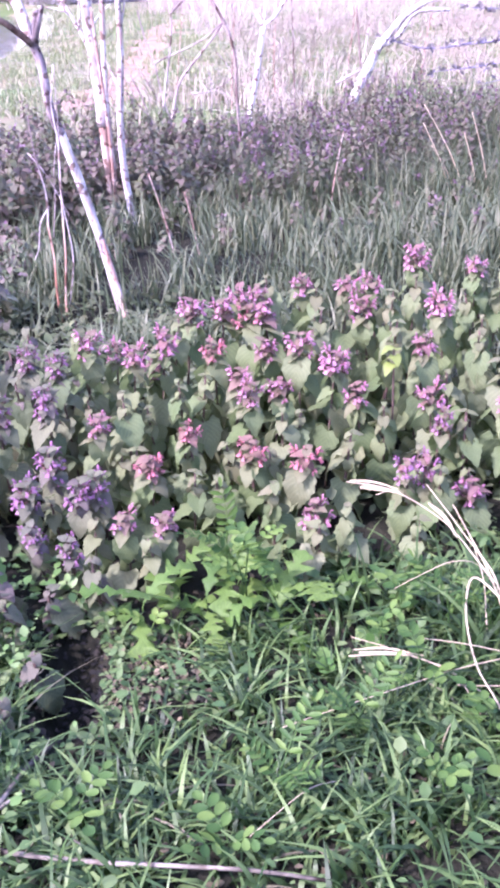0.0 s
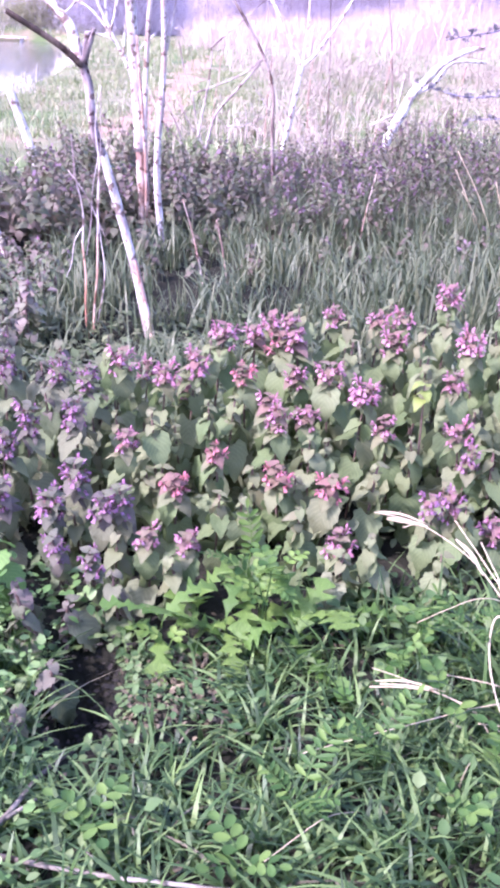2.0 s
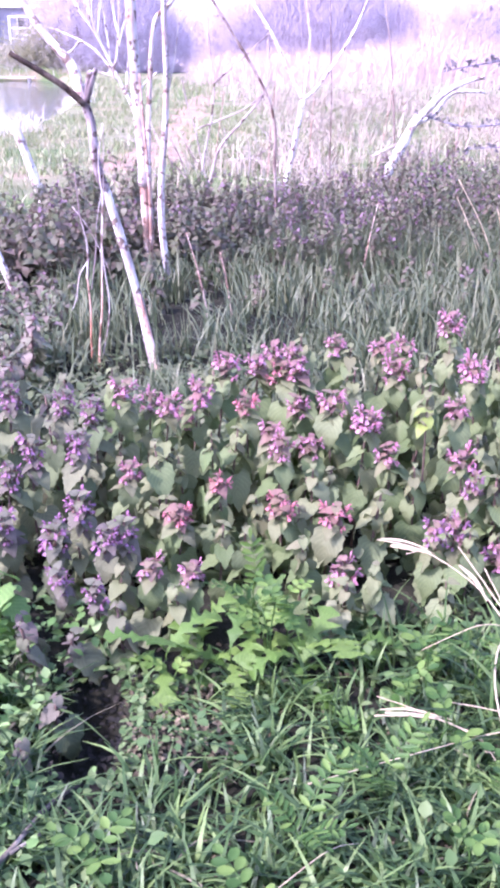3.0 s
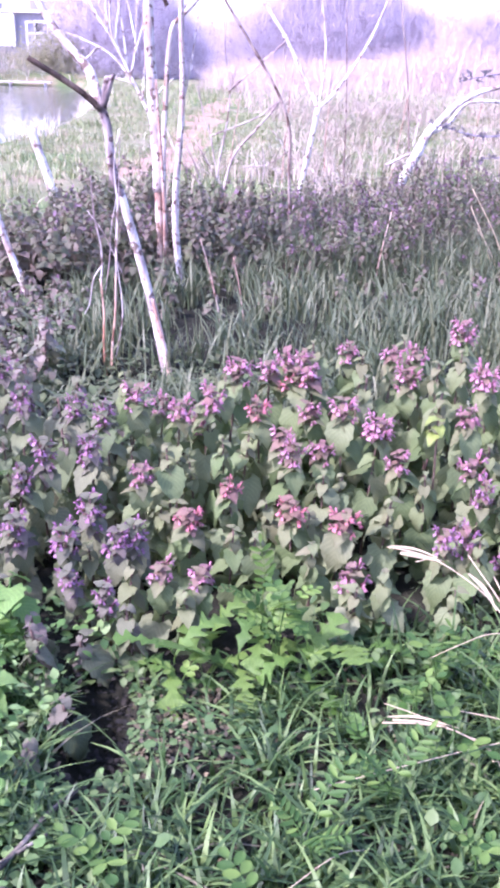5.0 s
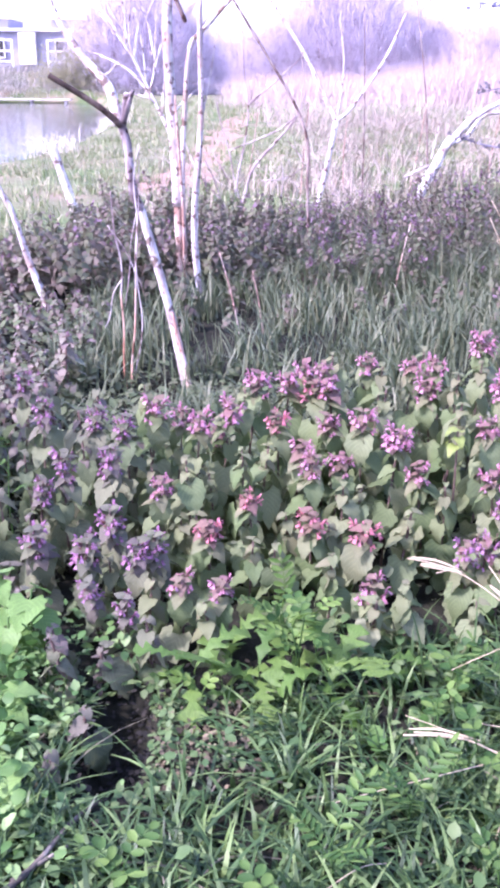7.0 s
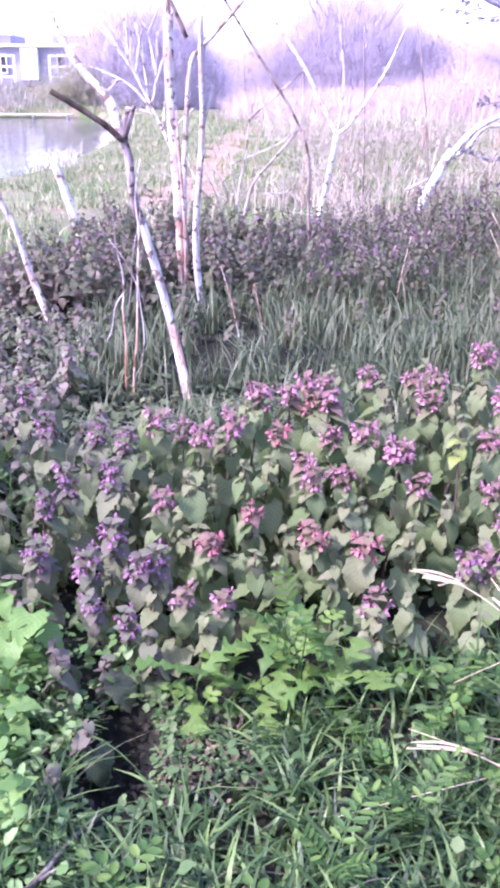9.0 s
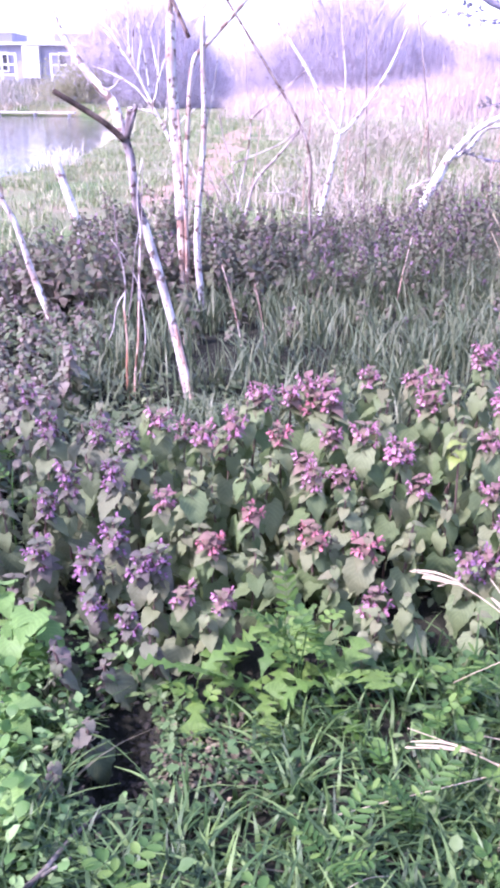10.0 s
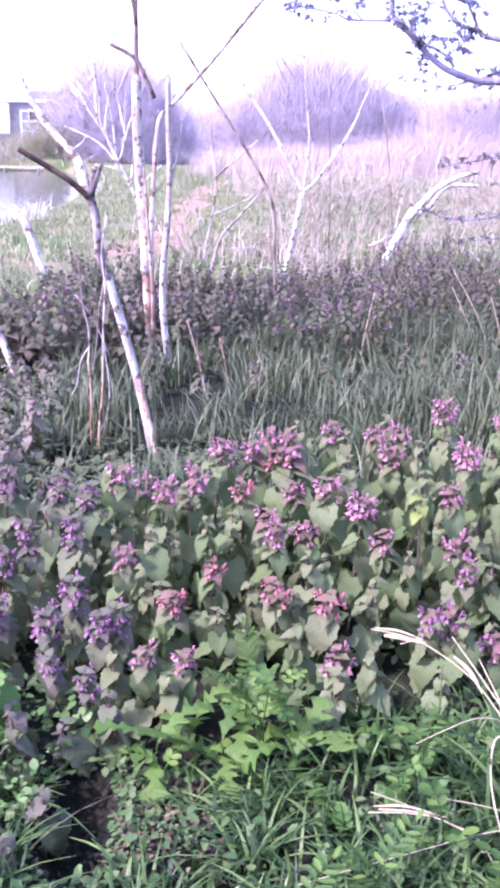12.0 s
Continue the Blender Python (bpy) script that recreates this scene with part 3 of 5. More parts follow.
def turn_to(z, az, pitch, scale=1.0, out=0.0):
    return Matrix.Translation((0, 0, z)) @ Matrix.Rotation(az, 4, "Z") @ Matrix.Translation((0, out, 0)) @ Matrix.Rotation(pitch, 4, "X") @ Matrix.Scale(scale, 4)


# label, flower meshes, low leaves, middle leaves, top leaves, tiers of top leaves, flower heads, leaf size
KINDS = {
    "pink": ("purple dead-nettle with pink flowers and drooping toothed leaves", FLOWERS, LOW_LEAVES, MID_LEAVES, TOP_LEAVES, 6, 6, 1.0),
    "red": ("dead-nettle with rose-red flowers over grey-green leaves", ROSES, LOW_LEAVES, MID_LEAVES, RED_TOP, 6, 6, 1.0),
    "bright": ("dead-nettle in full bloom with a large cluster of magenta flowers", FLOWERS, LOW_LEAVES, MID_LEAVES, TOP_LEAVES, 6, 11, 1.0),
    "violet": ("dead-nettle with flowers painted violet for a lens cast and dull green leaves", VIOLETS, DULL_LEAVES, DULL_MID, VIOLET_TOP, 7, 8, 0.85),
    "spike": ("dead-nettle with slender violet flower spikes over broad leaves", VIOLETS, LOW_LEAVES, MID_LEAVES, TOP_LEAVES, 5, 8, 1.05),
    "plain": ("dead-nettle with grey-green heart-shaped leaves and no open flowers", FLOWERS, LOW_LEAVES, MID_LEAVES, GREEN_TOP, 4, 0, 1.0),
    "dull": ("dead-nettle with dull grey-green hanging leaves and no open flowers", VIOLETS, DULL_LEAVES, DULL_MID, VIOLET_TOP, 3, 0, 0.9),
}


def dead_nettle(height, kind):
    """A square stem with crossed pairs of drooping leaves and a crowded top, where the flowers stand in the axils."""
    label, flowers, low, middle, top, tiers, blooms, size = KINDS[kind]
    plant = thing("dead_nettle", label, "flowering plant", "dead-nettles of the near patch")
    bm = bmesh.new()
    tube(bm, curve([(0, 0, -0.01), Vector((0.003, 0, height * 0.5)), Vector((0, 0, height))], 3), 0.0024, 0.0016, 4)
    part("stem", bm, M_STEM, plant)
    crown = min(0.046 if kind in ("violet", "spike") else 0.036, 0.5 * height)
    az, z, n = rng.uniform(0, 3), height - crown, 0
    while z > 0.012 and n < 5:
        meshes = middle if n < 2 or height < 0.1 else low
        for side in (0, math.pi):
            piece("leaf", rng.choice(meshes), plant, turn_to(z, az + side + rng.uniform(-0.4, 0.4), rng.uniform(-1.3, -0.35), size * rng.uniform(0.72, 1.2)))
        az += math.pi / 2 + rng.uniform(-0.3, 0.3)
        z -= rng.uniform(0.024, 0.034) + 0.004 * n
        n += 1
    for i in range(tiers):
        k = i / (tiers - 1)
        for side in (0, math.pi):
            piece("leaf", rng.choice(top if i > 1 else GREEN_TOP if kind in ("pink", "red", "bright", "spike", "plain") else VIOLET_TOP), plant, turn_to(height - crown * (1 - k), az + side + rng.uniform(-0.35, 0.35), (-0.4 if blooms else -0.8) + 0.65 * k + rng.uniform(-0.35, 0.35), rng.uniform(0.75, 1.25) * (1.1 - 0.5 * k)))
        az += math.pi / 2
    for i in range(blooms):
        k = (i + 0.5) / blooms
        piece("flower_head", rng.choice(flowers), plant, turn_to(height - crown + (crown - 0.004) * k, i * 2.4 + rng.uniform(-0.4, 0.4), rng.uniform(-0.35, 0.35), rng.uniform(0.75, 1.15) * (1.3 if kind == "bright" else 1.05), 0.008 if kind in ("violet", "spike") else 0.012))
    return plant


SIZES = (0.055, 0.085, 0.13, 0.19, 0.25, 0.31)
made = {}


def set_nettle(kind, x, y, top, rx=0.0, ry=0.0):
    """A nettle whose head stands at (x, y, top), leaning by rx towards the weeds in front and by ry sideways."""
    turn = pose(0, 0, 0, rx, ry, 0)
    up = turn @ Vector((0, 0, 1))
    tall = (top - ground_z(x, y)) / up.z
    n = min(range(len(SIZES)), key=lambda i: abs(SIZES[i] - tall))
    key = (kind, n, rng.randrange(3))
    m = Matrix.Translation(Vector((x, y, top)) - up * tall) @ turn @ Matrix.Rotation(rng.uniform(0, 6.28), 4, "Z")
    if key not in made:
        made[key] = dead_nettle(SIZES[n], kind)
        made[key].matrix_basis = m @ Matrix.Scale(tall / SIZES[n], 4)
        return
    copy_thing(made[key], m @ Matrix.Scale(tall / SIZES[n] / made[key].scale.x, 4))


HEADS = (
    ("violet", ((-0.24, 1.326, 0.256), (-0.196, 1.303, 0.25), (-0.274, 1.227, 0.214), (-0.301, 1.188, 0.189), (-0.207, 1.235, 0.22), (-0.194, 1.131, 0.166), (-0.146, 1.065, 0.151), (-0.125, 1.078, 0.153),
                (-0.217, 1.072, 0.152), (-0.203, 0.982, 0.134), (-0.152, 0.957, 0.128), (-0.381, 1.438, 0.277), (-0.329, 1.345, 0.259), (-0.295, 1.09, 0.156))),
    ("pink", ((-0.072, 1.303, 0.25), (-0.025, 1.345, 0.259), (-0.143, 1.345, 0.259), (0.022, 1.438, 0.277), (0.074, 1.438, 0.277), (0.134, 1.471, 0.288), (0.14, 1.419, 0.273), (0.215, 1.497, 0.295),
              (0.293, 1.488, 0.292), (0.333, 1.488, 0.292), (-0.126, 1.188, 0.189), (0.103, 1.227, 0.214), (0.386, 1.295, 0.248), (0.373, 1.206, 0.199), (-0.084, 0.997, 0.137), (-0.028, 0.992, 0.135), (0.188, 1.319, 0.253))),
    ("red", ((0.048, 1.311, 0.252), (0.004, 1.171, 0.179), (0.094, 1.131, 0.166), (-0.051, 1.109, 0.159), (0.173, 1.109, 0.158), (0.116, 1.419, 0.273))),
    ("bright", ((0.426, 1.547, 0.32), (0.239, 1.264, 0.241), (0.44, 1.419, 0.274))),
    ("spike", ((0.388, 1.171, 0.178), (0.308, 1.072, 0.151), (0.341, 1.078, 0.152))),
    ("plain", ((0.351, 1.345, 0.259), (0.299, 1.188, 0.189), (0.242, 1.137, 0.166), (0.043, 1.065, 0.15), (0.12, 1.042, 0.145), (0.212, 0.987, 0.133), (0.172, 0.957, 0.126), (-0.09, 1.223, 0.212), (-0.005, 1.239, 0.223),
               (0.147, 1.188, 0.189), (0.237, 1.471, 0.287), (0.353, 1.053, 0.147), (-0.051, 0.96, 0.12))),
    ("dull", ((-0.121, 0.931, 0.114), (-0.236, 0.91, 0.114), (-0.172, 0.775, 0.098), (-0.197, 0.705, 0.098), (-0.228, 0.871, 0.125), (-0.286, 0.966, 0.134), (-0.175, 0.91, 0.085))),
)
for kind, heads in HEADS:
    for x, y, top in heads:
        set_nettle(kind, x, y, top, rng.uniform(-4, 6) + (9 if y < 1.14 else 0), rng.uniform(-6, 6))


def canopy(y):
    return float(np.interp(y, [0.867, 0.991, 1.078, 1.177, 1.239, 1.326, 1.488, 1.612], [0.09, 0.125, 0.145, 0.18, 0.225, 0.255, 0.295, 0.29]))


# lower nettles that fill the patch between the heads
NEAR = [(-0.62, 1.264), (-0.36, 1.041), (-0.22, 0.991), (-0.10, 1.028), (0.12, 1.041), (0.20, 1.003), (0.34, 0.991), (0.60, 1.016), (0.85, 1.301),
        (0.75, 1.736), (0.42, 1.587), (0.15, 1.512), (-0.12, 1.425), (-0.45, 1.512), (-0.75, 1.674)]
GAPS = ((0.318, 1.30), (0.285, 1.08), (-0.02, 1.06), (0.235, 1.06))
heads = [(x, y) for _, row in HEADS for x, y, _ in row]
for x, y in scatter(NEAR, 0.078, rng, 0.45):
    if min((x - a) ** 2 + (y - b) ** 2 for a, b in heads) < 0.03 ** 2:
        continue
    if min((x - a) ** 2 + (y - b) ** 2 for a, b in GAPS) < 0.05 ** 2:
        continue
    outside = x > 0.44 or x < -0.36
    kind = rng.choice(("dull", "dull", "dull", "dull", "violet")) if x + rng.uniform(-0.08, 0.08) < -0.15 else rng.choice(("plain", "plain", "plain", "pink"))
    if outside and x > 0:
        kind = rng.choice(("pink", "plain"))
    set_nettle(kind, x, y, canopy(y) * (rng.uniform(0.85, 1.05) if outside or y > 1.39 else rng.uniform(0.70, 0.93)), rng.uniform(-8, 8), rng.uniform(-8, 8))


FAR_LEAF = ((0, 0, 0), (-0.42, 0.22, 0.06), (0.42, 0.22, 0.06), (0, 0.35, -0.02), (-0.3, 0.62, -0.1), (0.3, 0.62, -0.1), (0, 0.7, -0.16), (0, 1.0, -0.42))
FAR_FACES = ((0, 3, 1), (0, 2, 3), (1, 3, 6, 4), (3, 2, 5, 6), (4, 6, 7), (6, 5, 7))


def far_leaves(height, put, tiers=10):
    """The leaf pairs of one nettle some metres off, handed to put(matrix, size)."""
    az = rng.uniform(0, 3)
    for i in range(tiers):
        z = height * (0.2 + 0.8 * (i / (tiers - 1)) ** 0.8)
        size = (0.032 if 2 * i < tiers else 0.028 - 0.025 * (i / tiers - 0.5)) * rng.uniform(0.7, 1.3)
        for k in range(2 if i < 4 else 3):
            a = az + k * 2 * math.pi / (2 if i < 4 else 3) + rng.uniform(-0.5, 0.5)
            put(turn_to(z, a, rng.uniform(-0.9, 0.3), 1, 0.018 if 2 * i < tiers else 0.005), size)
        az += math.pi / 2


def side_leaf(name, material):
    me = bpy.data.meshes.new(name)
    me.from_pydata(FAR_LEAF, [], FAR_FACES)
    me.materials.append(material)
    me.shade_smooth()
    return me


M_SIDE = leaf_material("purplish_nettle_leaf", (0.095, 0.12, 0.06), (0.14, 0.13, 0.095), (0.155, 0.115, 0.105), 0.2, veins=False)
SIDE_LEAF = side_leaf("leaf", M_SIDE)
SIDE_FLOWER = VIOLETS[1]


def side_nettle(height, blooms):
    plant = thing("dead_nettle", "dark purple-tinged dead-nettle with violet flowers beside tall grass", "flowering plant", "dead-nettles beside the saplings")
    bm = bmesh.new()
    tube(bm, [Vector((0, 0, -0.01)), Vector((0.004, 0, height * 0.5)), Vector((0, 0, height))], 0.0028, 0.0018, 4)
    part("stem", bm, M_STEM, plant)
    far_leaves(height, lambda t, size: piece("leaf", SIDE_LEAF, plant, t @ Matrix.Scale(size * 0.88, 4)), 9)
    for i in range(blooms):
        piece("flower_head", SIDE_FLOWER, plant, turn_to(height * rng.uniform(0.84, 1.0), rng.uniform(0, 6.28), rng.uniform(-0.1, 0.6), rng.uniform(0.7, 1.0), 0.004))
    return plant


SIDE = [(-0.75, 1.674), (-0.42, 1.55), (-0.38, 2.108), (-0.45, 2.853), (-1.0, 3.04), (-0.95, 2.108)]
side_variants = [side_nettle(0.14, b) for b in (0, 1, 2, 0)]
side_spots = scatter(SIDE, 0.078, rng, 0.45)
rng.shuffle(side_spots)
for n, (x, y) in enumerate(side_spots):
    m = pose(x, y, ground_z(x, y), rng.uniform(-10, 10), rng.uniform(-10, 10), rng.uniform(0, 360)) @ Matrix.Scale(rng.uniform(0.75, 1.2) * (1.0 if y < 2.17 else 0.78), 4)
    if n < 4:
        side_variants[n].matrix_basis = m
    else:
        copy_thing(side_variants[n % 4], m @ Matrix.Scale(1 / side_variants[n % 4].scale.x, 4))


def nettle_bed(name, spots, height, blooms, label):
    """A dense bed of nettles some metres off, in one mesh."""
    verts, faces, kinds = [], [], []

    def add(points, polys, kind):
        base = len(verts)
        verts.extend(tuple(p) for p in points)
        faces.extend(tuple(base + j for j in q) for q in polys)
        kinds.extend([kind] * len(polys))

    for x, y in spots:
        h = height * rng.uniform(0.65, 1.2) * (0.85 + 0.55 * noise.noise(Vector((x * 1.6, y * 1.6, 7))) + 0.35 * max(0, 1 - abs(x + 0.52) / 0.45) + 0.35 * min(1, max(0, (x - 0.2) / 0.8))) * (0.7 + 0.3 * min(1, max(0, (x + 0.85) / 0.2)))
        root = pose(x, y, ground_z(x, y), rng.uniform(-24, 24), rng.uniform(-24, 24), rng.uniform(0, 360))
        fine = 1.1 - 0.35 * min(1, max(0, (x + 0.35) / 0.9))
        far_leaves(h, lambda t, size: add([root @ t @ (Vector(p) * size * fine) for p in FAR_LEAF], FAR_FACES, 0))
        for i in range(rng.choice(blooms) + (rng.choice((0, 0, 4)) if x > 0.15 else 0)):
            t = root @ turn_to(h * rng.uniform(0.82, 1.0), rng.uniform(0, 6.28), rng.uniform(-0.2, 0.7), rng.uniform(0.010, 0.016), 0.005)
            add([t @ Vector(p) for p in ((-0.2, 0, 0), (0.2, 0, 0), (0.35, 0.7, 0.3), (-0.35, 0.7, 0.3), (0.25, 1.1, 0.75), (-0.25, 1.1, 0.75), (0.3, 1.0, -0.1), (-0.3, 1.0, -0.1))],
                ((0, 1, 2, 3), (3, 2, 4, 5), (3, 2, 6, 7)), 1)
        add([root @ Vector(p) for p in ((-0.002, 0, 0), (0.002, 0, 0), (0.0015, 0, h), (-0.0015, 0, h), (0, 0.002, 0), (0, -0.002, 0), (0, -0.0015, h), (0, 0.0015, h))], ((0, 1, 2, 3), (4, 5, 6, 7)), 0)
    me = bpy.data.meshes.new(name)
    me.from_pydata(verts, [], faces)
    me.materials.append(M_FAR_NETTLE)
    me.materials.append(M_PETAL_FAR)
    me.polygons.foreach_set("material_index", kinds)
    me.shade_smooth()
    return tagged(new(name, me), label, "flowering plants", kind="stuff")


FAR = [(-0.86, 3.027), (-0.32, 3.002), (-0.26, 3.3), (0.1, 3.3), (0.25, 3.102), (0.6, 3.164), (1.0, 3.474), (1.5, 3.722), (1.6, 4.219), (1.0, 4.654), (0, 4.467), (-0.64, 4.343), (-0.80, 3.784)]
THIN = [(-0.3, 2.65), (0.3, 2.80), (0.9, 2.605), (1.7, 3.102), (1.6, 3.598), (0.6, 3.288), (0.1, 3.226), (-0.35, 2.915)]
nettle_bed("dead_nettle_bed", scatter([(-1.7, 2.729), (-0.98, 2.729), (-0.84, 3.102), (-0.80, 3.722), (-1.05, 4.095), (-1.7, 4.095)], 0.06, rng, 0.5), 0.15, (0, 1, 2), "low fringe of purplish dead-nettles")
nettle_bed("dead_nettle_bed", scatter(FAR, 0.062, rng, 0.5), 0.25, (0, 0, 1, 4), "dense bed of purple dead-nettles with painted-in shade before the meadow")
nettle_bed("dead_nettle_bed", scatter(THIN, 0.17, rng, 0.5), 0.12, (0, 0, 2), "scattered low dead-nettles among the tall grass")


# ---- saplings ----
def rods(name, rows, material, parent, label="", sides=8, rough=0.12):
    """One rod after another: (points, thick end radius, thin end radius)."""
    for pts, r0, r1 in rows:
        bm = bmesh.new()
        tube(bm, curve(pts, 5), r0 * 0.78, r1 * 0.78, sides, rough, rng)
        part(name, bm, material, parent, label)


a = thing("leaning_sapling", "leaning pale-barked sapling with a dark broken branch", "tree")
rods("trunk", [([(-0.153, 2.183, -0.03), (-0.191, 2.214, 0.158), (-0.226, 2.22, 0.302), (-0.259, 2.22, 0.425), (-0.266, 2.22, 0.45)], 0.0145, 0.0138)], M_BARK, a)
rods("upper_trunk", [([(-0.264, 2.22, 0.442), (-0.284, 2.22, 0.506), (-0.292, 2.22, 0.599), (-0.306, 2.22, 0.648)], 0.0144, 0.0135)], M_GREY_BARK, a, "grey-violet upper trunk")
rods("bark_strip", [([(-0.148, 2.168, -0.01), (-0.164, 2.185, 0.069), (-0.182, 2.198, 0.148), (-0.193, 2.205, 0.197)], 0.0125, 0.005)], M_BARK_RED, a, "peeled orange bark")
rods("dead_branch", [([(-0.304, 2.214, 0.641), (-0.358, 2.208, 0.686), (-0.463, 2.195, 0.749)], 0.0105, 0.0085)], M_DEAD, a, "dark broken dead branch")
rods("stub", [([(-0.304, 2.22, 0.638), (-0.296, 2.22, 0.673), (-0.288, 2.22, 0.712)], 0.0155, 0.009), ([(-0.299, 2.215, 0.648), (-0.285, 2.21, 0.686), (-0.272, 2.208, 0.719)], 0.010, 0.006), ([(-0.305, 2.218, 0.654), (-0.308, 2.215, 0.681), (-0.311, 2.213, 0.701)], 0.008, 0.004)], M_GREY_BARK, a, "short jagged grey stub")
rods("branch", [([(-0.306, 2.232, 0.643), (-0.321, 2.245, 0.683), (-0.337, 2.257, 0.727), (-0.39, 2.27, 0.785), (-0.446, 2.282, 0.863), (-0.476, 2.295, 0.935)], 0.020, 0.007)], M_BLEACHED, a)

a = thing("thin_shoots", "thin wavy shoots with reddish feet beside the leaning sapling", "shoots")
rods("shoot", [([(-0.312, 2.183, -0.03), (-0.318, 2.189, 0.068), (-0.315, 2.195, 0.157), (-0.32, 2.195, 0.247)], 0.0040, 0.0030),
               ([(-0.302, 2.183, -0.03), (-0.296, 2.189, 0.078), (-0.287, 2.195, 0.157), (-0.282, 2.195, 0.257)], 0.0042, 0.0030)], M_SHOOT, a, "orange-red foot of a shoot", 5)
rods("shoot", [([(-0.319, 2.195, 0.237), (-0.315, 2.195, 0.318), (-0.329, 2.195, 0.4), (-0.334, 2.195, 0.494)], 0.0030, 0.0018),
               ([(-0.282, 2.195, 0.247), (-0.278, 2.195, 0.349), (-0.272, 2.195, 0.431), (-0.278, 2.201, 0.515), (-0.264, 2.208, 0.6)], 0.0030, 0.0016),
               ([(-0.312, 2.208, 0.207), (-0.297, 2.208, 0.298), (-0.291, 2.208, 0.369), (-0.273, 2.208, 0.452)], 0.0020, 0.0012),
               ([(-0.311, 2.195, 0.287), (-0.337, 2.195, 0.247), (-0.349, 2.195, 0.187), (-0.363, 2.195, 0.157)], 0.0022, 0.0012),
               ([(-0.289, 2.17, 0.039), (-0.265, 2.17, 0.167), (-0.275, 2.17, 0.308), (-0.266, 2.17, 0.442), (-0.258, 2.17, 0.6)], 0.0022, 0.0012),
               ([(-0.347, 2.208, 0.41), (-0.309, 2.201, 0.359), (-0.276, 2.195, 0.288), (-0.254, 2.195, 0.227)], 0.0018, 0.0012)], M_PALE_TWIG, a, "pale thin shoot", 5)

b = thing("pale_sapling", "tall pale sapling with peeling reddish bark", "tree")
rods("trunk", [([(-0.257, 3.275, 0.324), (-0.259, 3.275, 0.418), (-0.271, 3.275, 0.608), (-0.282, 3.275, 0.835), (-0.28, 3.275, 0.991)], 0.029, 0.022)], M_BARK, b)
rods("trunk_base", [([(-0.257, 3.275, -0.03), (-0.255, 3.275, 0.19), (-0.259, 3.275, 0.397)], 0.014, 0.025)], M_BARK_RED, b, "reddish lower trunk")
rods("upper_trunk", [([(-0.281, 3.275, 0.969), (-0.28, 3.275, 1.07), (-0.28, 3.275, 1.172), (-0.299, 3.275, 1.275), (-0.32, 3.275, 1.391)], 0.012, 0.007), ([(-0.279, 3.275, 1.16), (-0.274, 3.275, 1.252), (-0.254, 3.275, 1.344)], 0.009, 0.005)], M_TWIG, b, "thin grey top")
rods("branch", [([(-0.22, 3.263, 0.92), (-0.252, 3.263, 0.99), (-0.285, 3.263, 1.047), (-0.365, 3.263, 1.088)], 0.010, 0.008)], M_TWIG, b)
rods("bark_strip", [([(-0.238, 3.257, 0.038), (-0.238, 3.257, 0.293), (-0.253, 3.257, 0.555), (-0.261, 3.263, 0.694)], 0.009, 0.005)], M_BARK_RED, b, "peeled reddish bark")

b = thing("forked_sapling", "slender grey sapling that bends away at its top", "tree")
rods("trunk", [([(-0.237, 3.4, -0.03), (-0.248, 3.4, 0.234), (-0.249, 3.4, 0.429), (-0.239, 3.4, 0.616), (-0.217, 3.4, 0.84), (-0.169, 3.4, 0.904), (-0.045, 3.4, 1.032), (0.17, 3.4, 1.281), (0.272, 3.4, 1.416)], 0.0135, 0.008)], M_BARK_PINK, b)

b = thing("grey_sapling", "straight grey sapling with knotty bark", "tree")
rods("trunk", [([(-0.164, 3.126, -0.03), (-0.19, 3.151, 0.178), (-0.189, 3.151, 0.351), (-0.173, 3.151, 0.517), (-0.164, 3.151, 0.679), (-0.167, 3.151, 0.832), (-0.165, 3.151, 0.98)], 0.0175, 0.010)], M_BARK, b)
rods("branch", [([(-0.168, 3.151, 0.608), (-0.138, 3.164, 0.738), (-0.113, 3.164, 0.891)], 0.005, 0.002), ([(-0.181, 3.151, 0.449), (-0.213, 3.164, 0.523), (-0.229, 3.164, 0.565)], 0.004, 0.002)], M_BARK, b)

